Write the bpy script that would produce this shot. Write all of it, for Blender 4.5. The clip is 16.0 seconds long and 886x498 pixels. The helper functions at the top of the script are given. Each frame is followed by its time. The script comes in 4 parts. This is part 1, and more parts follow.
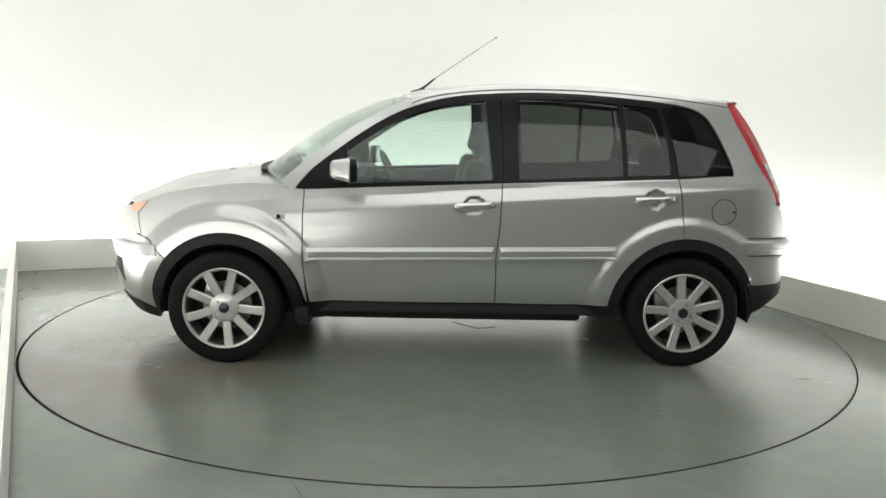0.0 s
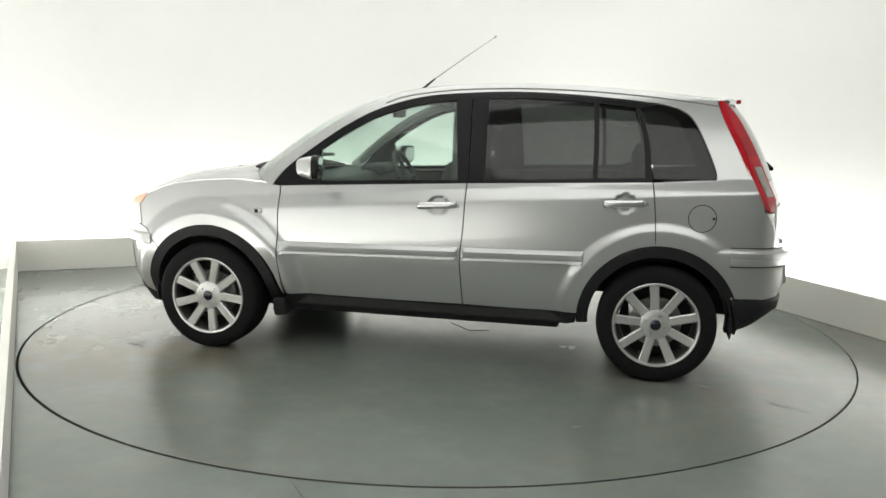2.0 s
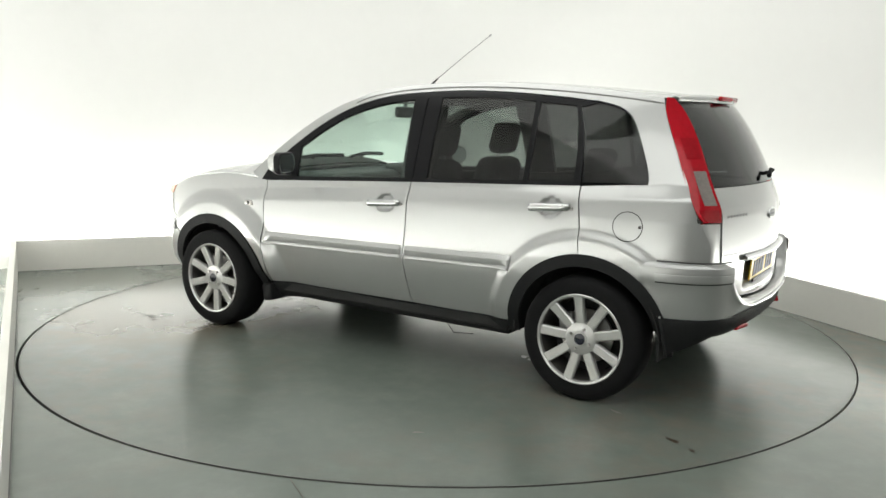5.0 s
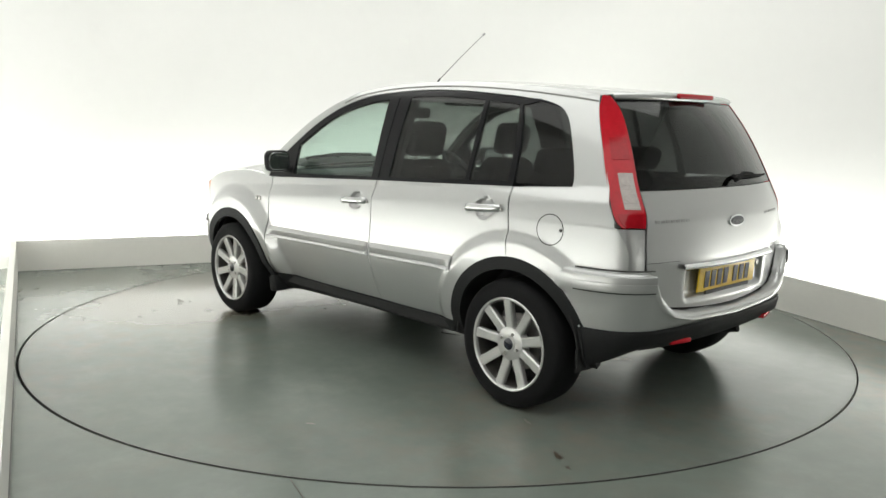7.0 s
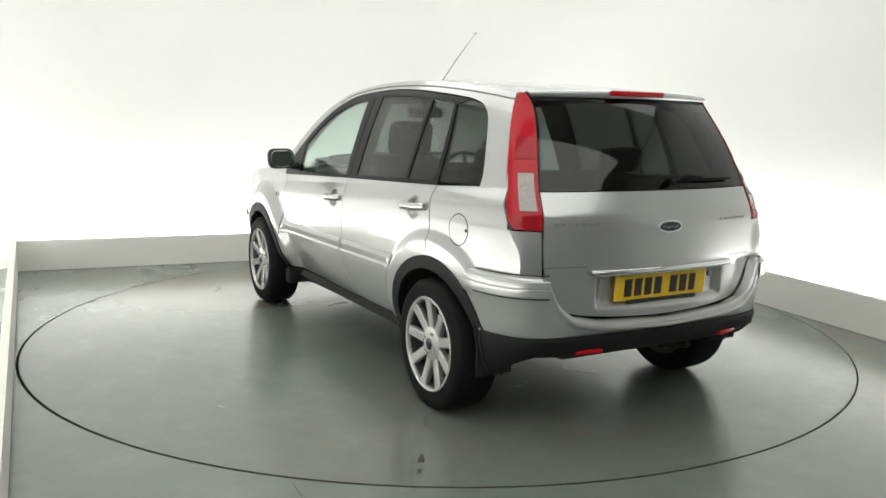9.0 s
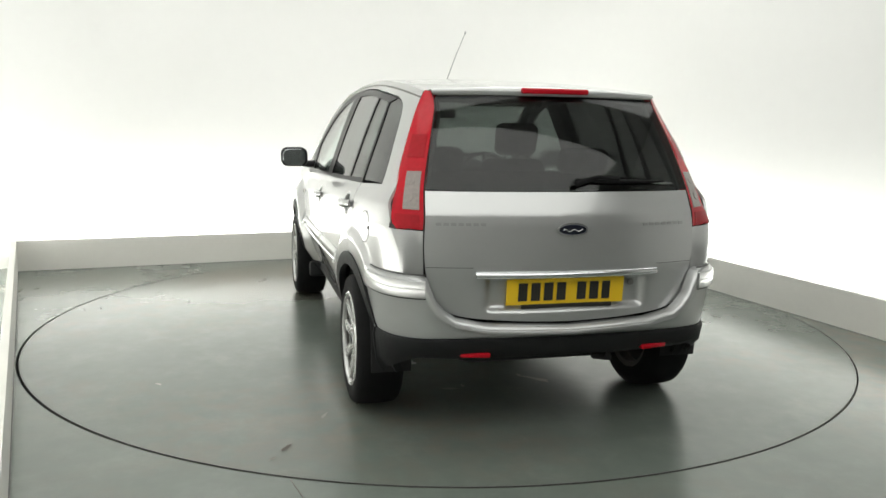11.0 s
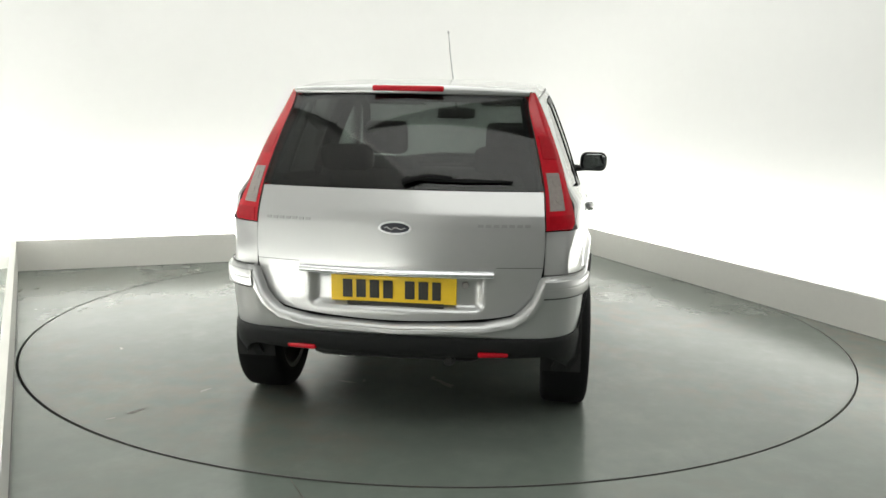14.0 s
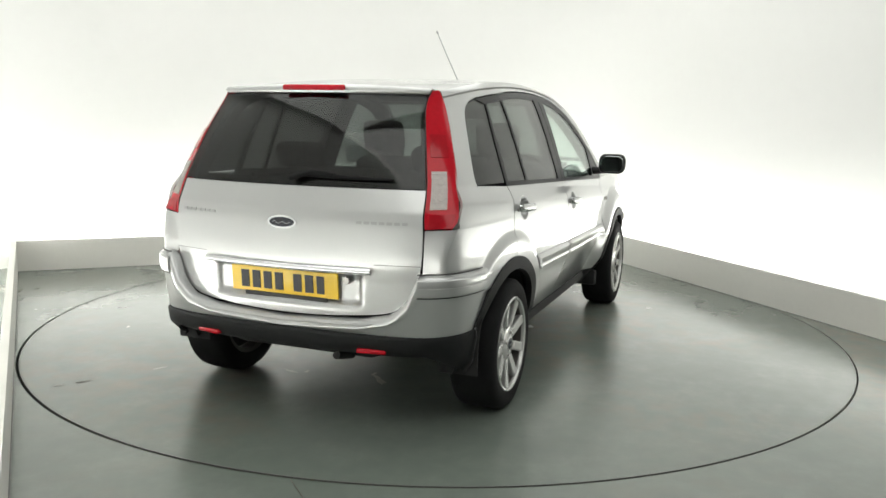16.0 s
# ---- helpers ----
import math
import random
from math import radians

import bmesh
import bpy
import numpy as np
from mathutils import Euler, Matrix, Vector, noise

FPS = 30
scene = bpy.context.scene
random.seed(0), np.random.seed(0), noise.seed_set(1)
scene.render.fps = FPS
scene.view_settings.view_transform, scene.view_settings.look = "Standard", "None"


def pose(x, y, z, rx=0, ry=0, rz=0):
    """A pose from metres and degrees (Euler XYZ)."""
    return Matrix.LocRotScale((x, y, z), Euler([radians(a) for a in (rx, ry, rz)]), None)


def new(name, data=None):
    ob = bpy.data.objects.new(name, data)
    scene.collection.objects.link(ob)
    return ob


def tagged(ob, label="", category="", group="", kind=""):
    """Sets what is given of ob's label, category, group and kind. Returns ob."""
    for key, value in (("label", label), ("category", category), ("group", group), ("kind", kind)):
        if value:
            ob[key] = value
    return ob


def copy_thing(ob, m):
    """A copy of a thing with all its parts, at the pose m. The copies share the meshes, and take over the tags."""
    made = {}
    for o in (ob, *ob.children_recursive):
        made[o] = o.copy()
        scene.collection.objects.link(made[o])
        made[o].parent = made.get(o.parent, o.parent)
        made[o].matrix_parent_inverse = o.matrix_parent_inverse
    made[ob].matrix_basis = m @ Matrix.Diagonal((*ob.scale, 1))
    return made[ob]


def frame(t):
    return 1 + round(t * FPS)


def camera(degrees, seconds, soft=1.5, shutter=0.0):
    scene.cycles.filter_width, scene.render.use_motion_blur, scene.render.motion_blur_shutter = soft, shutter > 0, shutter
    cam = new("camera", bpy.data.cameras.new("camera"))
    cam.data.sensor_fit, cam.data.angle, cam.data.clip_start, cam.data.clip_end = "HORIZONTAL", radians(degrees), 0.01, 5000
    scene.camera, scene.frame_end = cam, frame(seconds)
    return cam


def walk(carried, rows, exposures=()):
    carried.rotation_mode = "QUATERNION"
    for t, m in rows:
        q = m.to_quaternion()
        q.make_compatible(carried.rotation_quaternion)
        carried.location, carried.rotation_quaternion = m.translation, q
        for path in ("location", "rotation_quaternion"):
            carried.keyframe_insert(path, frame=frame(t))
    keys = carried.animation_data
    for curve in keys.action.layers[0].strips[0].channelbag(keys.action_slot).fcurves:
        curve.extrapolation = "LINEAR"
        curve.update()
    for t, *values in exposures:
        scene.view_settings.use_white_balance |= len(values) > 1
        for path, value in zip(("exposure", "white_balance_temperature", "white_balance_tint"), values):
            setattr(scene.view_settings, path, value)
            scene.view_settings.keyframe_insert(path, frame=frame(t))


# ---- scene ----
# ---- the camera, which stands still ----
EYE = Vector((0.0, -5.187, 1.340))
cam = camera(56.57, 16.0, soft=1.55)
STAND = Matrix.Translation(EYE) @ Euler((radians(90 - 9.11), 0, radians(0.413)), "XYZ").to_matrix().to_4x4() @ pose(0, 0, 0, 0, 0, 1.14)
walk(cam, [(0.0, STAND), (16.0, STAND)], exposures=[(0.0, 0.0), (16.0, 0.0)])

# ---- the turning: seconds and the car's heading in radians ----
TURN = [(0, 3.1644), (2, 2.9303), (4, 2.6936), (6, 2.4525), (8, 2.2085), (10, 1.9615), (12, 1.7120), (14, 1.4609), (16, 1.2053)]
CAR_OFF = (-0.025, 0.006)
DISC_C, DISC_R = (-0.054, 0.156), 2.497

# ---- world and lights ----
world = bpy.data.worlds.new("world")
scene.world = world
world.use_nodes = True
world.node_tree.nodes["Background"].inputs[0].default_value = (0.9, 0.95, 1.0, 1)
world.node_tree.nodes["Background"].inputs[1].default_value = 0.02


def area(name, m, sx, sy, watts, colour=(1, 1, 1), spread=180):
    d = bpy.data.lights.new(name, "AREA")
    d.shape, d.size, d.size_y, d.energy, d.color = "RECTANGLE", sx, sy, watts, colour
    d.spread = radians(spread)
    ob = new(name, d)
    ob.matrix_world = m
    return ob


# low boards round the turntable: corners on the floor
KA, KB, KC, KD = Vector((-0.476, -4.536)), Vector((-3.58, 1.51)), Vector((1.235, 3.52)), Vector((3.40, -1.655))
WHITE = (0.99, 1.0, 0.952)


def strip(a, b, out, watts):
    """A tube light lying behind a board, shining up the wall."""
    d = (b - a).normalized()
    n = Vector((-d.y, d.x)) * out
    mid = (a + b) / 2 + n * 0.20
    x = Vector((d.x, d.y, 0))
    z = Vector((-n.x, -n.y, -1.0)).normalized()
    y = z.cross(x)
    m = Matrix((x, y, z)).transposed().to_4x4()
    m.translation = (mid.x, mid.y, 0.10)
    return area("tube_light", m, (b - a).length - 0.1, 0.10, watts, WHITE)


for a, b in ((KA, KB), (KB, KC), (KC, KD)):
    strip(a, b, 1, 13.2 * (b - a).length)
area("softbox_light", pose(-0.2, 0.3, 3.40, 0, 0, 23), 5.2, 4.8, 126, WHITE)
area("softbox_light", pose(0.3, -4.45, 3.42, 0, 0, 0), 6.4, 3.2, 121, WHITE)

# ---- materials ----


def material(name, colour, rough=0.5, metal=0.0, coat=0.0, var=0.0, scale=8.0, bump=0.0, bscale=200.0, spec=0.5, rvar=0.0):
    m = bpy.data.materials.new(name)
    m.use_nodes = True
    nt = m.node_tree
    b = nt.nodes["Principled BSDF"]
    b.inputs["Base Color"].default_value = (*colour, 1)
    b.inputs["Roughness"].default_value = rough
    b.inputs["Metallic"].default_value = metal
    b.inputs["Coat Weight"].default_value = coat
    b.inputs["Coat Roughness"].default_value = 0.04
    b.inputs["Specular IOR Level"].default_value = spec
    co = nt.nodes.new("ShaderNodeTexCoord")

    def nz(s, detail=5):
        n = nt.nodes.new("ShaderNodeTexNoise")
        n.inputs["Scale"].default_value, n.inputs["Detail"].default_value = s, detail
        nt.links.new(co.outputs["Object"], n.inputs["Vector"])
        return n
    if var:
        n1, n2 = nz(scale), nz(scale * 9)
        add = nt.nodes.new("ShaderNodeMath")
        add.operation = "ADD"
        nt.links.new(n1.outputs["Fac"], add.inputs[0])
        nt.links.new(n2.outputs["Fac"], add.inputs[1])
        r = nt.nodes.new("ShaderNodeMapRange")
        r.inputs["From Min"].default_value, r.inputs["From Max"].default_value = 0.5, 1.5
        nt.links.new(add.outputs[0], r.inputs["Value"])
        mix = nt.nodes.new("ShaderNodeMix")
        mix.data_type = "RGBA"
        mix.inputs["A"].default_value = (*[c * (1 - var) for c in colour], 1)
        mix.inputs["B"].default_value = (*[min(1, c * (1 + var)) for c in colour], 1)
        nt.links.new(r.outputs[0], mix.inputs["Factor"])
        nt.links.new(mix.outputs["Result"], b.inputs["Base Color"])
    if rvar:
        n3 = nz(scale * 0.7, 6)
        r = nt.nodes.new("ShaderNodeMapRange")
        r.inputs["From Min"].default_value, r.inputs["From Max"].default_value = 0.2, 0.8
        r.inputs["To Min"].default_value, r.inputs["To Max"].default_value = max(0, rough - rvar), rough + rvar
        nt.links.new(n3.outputs["Fac"], r.inputs["Value"])
        nt.links.new(r.outputs[0], b.inputs["Roughness"])
    if bump:
        n4 = nz(bscale, 4)
        bp = nt.nodes.new("ShaderNodeBump")
        bp.inputs["Strength"].default_value, bp.inputs["Distance"].default_value = bump, 0.003
        nt.links.new(n4.outputs["Fac"], bp.inputs["Height"])
        nt.links.new(bp.outputs[0], b.inputs["Normal"])
    return m


def pane(name, tint, face=0.035, gloss=1.0):
    """A thin pane: tinted see-through with a mirror-like face."""
    m = bpy.data.materials.new(name)
    m.use_nodes = True
    nt = m.node_tree
    nt.nodes.clear()
    out = nt.nodes.new("ShaderNodeOutputMaterial")
    tr, gl, mix, lw = (nt.nodes.new("ShaderNode" + k) for k in ("BsdfTransparent", "BsdfGlossy", "MixShader", "LayerWeight"))
    tr.inputs[0].default_value = (*tint, 1)
    gl.inputs[0].default_value = (gloss, gloss, gloss, 1)
    gl.inputs["Roughness"].default_value = 0.015
    lw.inputs["Blend"].default_value = 0.5
    pw, sc = nt.nodes.new("ShaderNodeMath"), nt.nodes.new("ShaderNodeMath")
    pw.operation, sc.operation = "POWER", "MULTIPLY_ADD"
    pw.inputs[1].default_value = 4.5
    sc.inputs[1].default_value, sc.inputs[2].default_value = 0.9, face
    nt.links.new(lw.outputs["Facing"], pw.inputs[0])
    nt.links.new(pw.outputs[0], sc.inputs[0])
    nt.links.new(sc.outputs[0], mix.inputs[0])
    nt.links.new(tr.outputs[0], mix.inputs[1])
    nt.links.new(gl.outputs[0], mix.inputs[2])
    nt.links.new(mix.outputs[0], out.inputs[0])
    return m


PAINT = material("silver_paint", (0.462, 0.467, 0.465), 0.29, 0.66, 1.0, 0.015, 30, 0.0)
PAINT_PLASTIC = material("silver_bumper", (0.465, 0.470, 0.468), 0.30, 0.64, 1.0, 0.02, 25)
BLACK_TRIM = material("black_plastic", (0.012, 0.0125, 0.013), 0.6, 0, 0, 0.15, 14, 0.25, 420, 0.22)
BLACK_GLOSS = material("gloss_black", (0.009, 0.009, 0.010), 0.28, 0, 0, 0, 8, 0, 200, 0.13)
RUBBER = material("tyre_rubber", (0.008, 0.008, 0.0085), 0.8, 0, 0, 0.2, 18, 0.2, 300, 0.15)
ALLOY = material("alloy", (0.54, 0.54, 0.53), 0.27, 0.58, 0.3, 0.04, 40)
# rim well, darker than the rim face
DARK_WELL = material("dark_well", (0.055, 0.052, 0.048), 0.55, 0.4, 0, 0.3, 30)
STEEL = material("brake_steel", (0.30, 0.29, 0.28), 0.4, 0.9, 0, 0.2, 30)
HANDLE = material("satin_chrome", (0.62, 0.63, 0.63), 0.24, 1.0)
CHROME = material("chrome", (0.82, 0.83, 0.84), 0.08, 1.0)
RED = material("red_lens", (0.42, 0.007, 0.016), 0.13, 0, 0, 0.2, 45, 0, 200, 0.3)
DARK_RED = material("dark_red_lens", (0.33, 0.006, 0.013), 0.14, 0, 0.1, 0.2, 60, 0, 200, 0.3)
LENS = material("clear_lens", (0.62, 0.60, 0.57), 0.15, 0.25, 0.8, 0.25, 55)
TAIL_LENS = material("tail_clear_lens", (0.30, 0.265, 0.25), 0.15, 0.25, 0.3, 0.25, 55)
RIB = material("lens_rib", (0.30, 0.26, 0.25), 0.2, 0.2, 0.6)
AMBER = material("amber_lens", (0.84, 0.46, 0.32), 0.15, 0, 0.8)
YELLOW = material("yellow_plate", (0.80, 0.52, 0.015), 0.35, 0, 0.3, 0.04, 20)
INK = material("ink_black", (0.02, 0.018, 0.015), 0.45)
BLUE = material("badge_blue", (0.005, 0.007, 0.018), 0.2, 0, 0.4)
CLOTH = material("seat_cloth", (0.017, 0.017, 0.019), 0.9, 0, 0, 0.25, 25, 0.4, 300)
CABIN = material("cabin_plastic", (0.030, 0.031, 0.034), 0.6, 0, 0, 0.12, 20, 0.2, 300)
LINER = material("headliner", (0.24, 0.24, 0.23), 0.9, 0, 0, 0.08, 20)
UNDER = material("underbody", (0.014, 0.014, 0.014), 0.85, 0, 0, 0.3, 6)
CLEAR_GLASS = pane("clear_glass", (0.865, 0.925, 0.895), 0.028)
DARK_GLASS = pane("privacy_glass", (0.44, 0.454, 0.446), 0.028)
QUARTER_GLASS = pane("dark_privacy_glass", (0.30, 0.31, 0.306), 0.028)
REAR_GLASS = pane("rear_privacy_glass", (0.33, 0.342, 0.338), 0.032)
LETTER = material("letter_grey", (0.36, 0.36, 0.36), 0.35, 0.6)
MIRROR = material("mirror_glass", (0.45, 0.47, 0.48), 0.02, 1.0)


def floor_paint(name, colour, dust, rough, patch=None):
    """Painted concrete: soft tone changes, brown dust in drifts, fine grit and uneven gloss."""
    m = material(name, colour, rough, 0, 0, 0.08, 1.3, 0.030, 11, 0.76, 0.055)
    nt = m.node_tree
    b = nt.nodes["Principled BSDF"]
    src = b.inputs["Base Color"].links[0].from_socket
    co = nt.nodes.new("ShaderNodeTexCoord")
    fac = None
    for sc, lo, hi in ((0.55, 0.44, 0.66), (7.0, 0.30, 0.75)):
        n, r = nt.nodes.new("ShaderNodeTexNoise"), nt.nodes.new("ShaderNodeMapRange")
        n.inputs["Scale"].default_value, n.inputs["Detail"].default_value = sc, 7
        r.interpolation_type = "SMOOTHSTEP"
        r.inputs["From Min"].default_value, r.inputs["From Max"].default_value = lo, hi
        nt.links.new(co.outputs["Object"], n.inputs["Vector"])
        nt.links.new(n.outputs["Fac"], r.inputs["Value"])
        if fac:
            k = nt.nodes.new("ShaderNodeMath")
            k.operation = "MULTIPLY"
            nt.links.new(fac, k.inputs[0])
            nt.links.new(r.outputs[0], k.inputs[1])
            fac = k.outputs[0]
        else:
            fac = r.outputs[0]
    mix = nt.nodes.new("ShaderNodeMix")
    mix.data_type = "RGBA"
    nt.links.new(fac, mix.inputs["Factor"])
    nt.links.new(src, mix.inputs["A"])
    mix.inputs["B"].default_value = (*dust, 1)
    last = mix.outputs["Result"]
    # pale mottling, broken up finely: patchy wall reflection painted into the colour
    n, r = nt.nodes.new("ShaderNodeTexNoise"), nt.nodes.new("ShaderNodeMapRange")
    n.inputs["Scale"].default_value, n.inputs["Detail"].default_value, n.inputs["Roughness"].default_value = 2.6, 9, 0.72
    r.interpolation_type = "SMOOTHSTEP"
    r.inputs["From Min"].default_value, r.inputs["From Max"].default_value, r.inputs["To Max"].default_value = 0.44, 0.82, 0.34
    nt.links.new(co.outputs["Object"], n.inputs["Vector"])
    nt.links.new(n.outputs["Fac"], r.inputs["Value"])
    pale = nt.nodes.new("ShaderNodeMix")
    pale.data_type = "RGBA"
    pale.inputs["B"].default_value = (0.23, 0.243, 0.224, 1)
    nt.links.new(r.outputs[0], pale.inputs["Factor"])
    nt.links.new(last, pale.inputs["A"])
    last = pale.outputs["Result"]
    if patch:
        # one brown dirty patch (x, y, radius)
        d, r2, k2 = (nt.nodes.new("ShaderNode" + q) for q in ("VectorMath", "MapRange", "Math"))
        d.operation, k2.operation = "DISTANCE", "MULTIPLY"
        d.inputs[1].default_value = (patch[0], patch[1], 0)
        r2.interpolation_type = "SMOOTHSTEP"
        r2.inputs["From Min"].default_value, r2.inputs["From Max"].default_value = patch[2], patch[2] * 0.25
        n2, r3 = nt.nodes.new("ShaderNodeTexNoise"), nt.nodes.new("ShaderNodeMapRange")
        n2.inputs["Scale"].default_value, n2.inputs["Detail"].default_value = 3.5, 8
        r3.inputs["From Min"].default_value, r3.inputs["From Max"].default_value = 0.27, 0.55
        nt.links.new(co.outputs["Object"], n2.inputs["Vector"])
        nt.links.new(n2.outputs["Fac"], r3.inputs["Value"])
        nt.links.new(co.outputs["Object"], d.inputs[0])
        nt.links.new(d.outputs["Value"], r2.inputs["Value"])
        nt.links.new(r2.outputs[0], k2.inputs[0])
        nt.links.new(r3.outputs[0], k2.inputs[1])
        dirt = nt.nodes.new("ShaderNodeMix")
        dirt.data_type = "RGBA"
        dirt.inputs["B"].default_value = (0.132, 0.111, 0.083, 1)
        nt.links.new(k2.outputs[0], dirt.inputs["Factor"])
        nt.links.new(last, dirt.inputs["A"])
        last = dirt.outputs["Result"]
    nt.links.new(last, b.inputs["Base Color"])
    return m


FLOOR = floor_paint("floor_paint", (0.140, 0.162, 0.143), (0.176, 0.163, 0.136), 0.245)
DISC = floor_paint("disc_paint", (0.132, 0.153, 0.135), (0.160, 0.150, 0.126), 0.245, (1.60, 0.90, 1.25))
GAP = material("gap_dark", (0.01, 0.01, 0.01), 0.9)
BOARD = material("white_board", (0.66, 0.65, 0.61), 0.5, 0, 0, 0.03, 3)
WALL = material("white_wall", (0.76, 0.76, 0.745), 0.75, 0, 0, 0.015, 1.2)
HALL = material("hall_wall", (0.62, 0.62, 0.60), 0.8, 0, 0, 0.1, 1.0)
CEILING = material("ceiling_paint", (0.36, 0.36, 0.355), 0.8, 0, 0, 0.1, 1.0)
EDGE = material("worn_edge", (0.09, 0.09, 0.085), 0.5, 0, 0, 0.3, 12)
STAIN = material("floor_stain", (0.050, 0.038, 0.026), 0.35, 0, 0, 0.4, 30)

# ---- builders ----


def link_mesh(name, mesh, mat, parent=None, label=""):
    ob = new(name, mesh)
    if mat:
        mesh.materials.append(mat)
    ob.parent = parent
    return tagged(ob, label)


def part(name, bm, mat, parent=None, label="", smooth=False):
    mesh = bpy.data.meshes.new(name)
    bmesh.ops.recalc_face_normals(bm, faces=bm.faces)
    bm.to_mesh(mesh)
    bm.free()
    if smooth:
        mesh.shade_smooth()
        mesh.set_sharp_from_angle(angle=radians(38))
    return link_mesh(name, mesh, mat, parent, label)


def box(bm, c, s, bevel=0.0, rot=None, seg=2):
    r = bmesh.ops.create_cube(bm, size=1.0, matrix=Matrix.Translation(c) @ (rot or Matrix()) @ Matrix.Diagonal((*s, 1)))
    if bevel:
        es = {e for v in r["verts"] for e in v.link_edges}
        bmesh.ops.bevel(bm, geom=list(es), offset=bevel, segments=seg, affect="EDGES", profile=0.5)
    return bm


def tube(bm, pts, radius, n=8, caps=True):
    """A round bar along points."""
    pts = [Vector(p) for p in pts]
    rings = []
    for i, p in enumerate(pts):
        d = (pts[min(i + 1, len(pts) - 1)] - pts[max(i - 1, 0)]).normalized()
        a = d.cross(Vector((0, 0, 1)) if abs(d.z) < 0.9 else Vector((0, 1, 0))).normalized()
        b = d.cross(a)
        r = radius[i] if isinstance(radius, (list, tuple)) else radius
        rings.append([bm.verts.new(p + a * (r * math.cos(2 * math.pi * k / n)) + b * (r * math.sin(2 * math.pi * k / n))) for k in range(n)])
    for q, w in zip(rings, rings[1:]):
        for k in range(n):
            bm.faces.new((q[k], q[(k + 1) % n], w[(k + 1) % n], w[k]))
    if caps:
        bm.faces.new(rings[0])
        bm.faces.new(rings[-1])
    return bm


def lathe(bm, profile, n=48, close=True):
    """Turn (radius, y) points round the y axis."""
    rings = [[bm.verts.new((r * math.cos(2 * math.pi * k / n), y, r * math.sin(2 * math.pi * k / n))) for k in range(n)] for r, y in profile]
    pairs = list(zip(rings, rings[1:])) + ([(rings[-1], rings[0])] if close else [])
    for q, w in pairs:
        for k in range(n):
            bm.faces.new((q[k], q[(k + 1) % n], w[(k + 1) % n], w[k]))
    return bm


def curve(pts, n, smooth=True):
    """n + 1 points evenly spaced along a line through pts."""
    p = np.array(pts, float)
    if smooth and len(p) > 2:
        e = np.vstack([2 * p[0] - p[1], p, 2 * p[-1] - p[-2]])
        out = []
        for i in range(1, len(e) - 2):
            a, b, c, d = e[i - 1], e[i], e[i + 1], e[i + 2]
            for u in np.linspace(0, 1, 8, endpoint=False):
                out.append(0.5 * (2 * b + (c - a) * u + (2 * a - 5 * b + 4 * c - d) * u * u + (3 * b - a - 3 * c + d) * u ** 3))
        p = np.vstack(out + [e[-2]])
    s = np.concatenate([[0], np.cumsum(np.linalg.norm(np.diff(p, axis=0), axis=1))])
    t = np.linspace(0, s[-1], n + 1)
    return np.stack([np.interp(t, s, p[:, k]) for k in range(p.shape[1])], -1)


def coons(bottom, right, top, left, nu, nv, smooth=True):
    """A grid filled between four border lines (bottom and top run the same way, left and right run upward)."""
    b, t = curve(bottom, nu, smooth), curve(top, nu, smooth)
    l, r = curve(left, nv, smooth), curve(right, nv, smooth)
    u, v = np.linspace(0, 1, nu + 1)[None, :, None], np.linspace(0, 1, nv + 1)[:, None, None]
    return ((1 - v) * b[None] + v * t[None] + (1 - u) * l[:, None] + u * r[:, None]
            - ((1 - u) * (1 - v) * b[0] + u * (1 - v) * b[-1] + (1 - u) * v * t[0] + u * v * t[-1]))


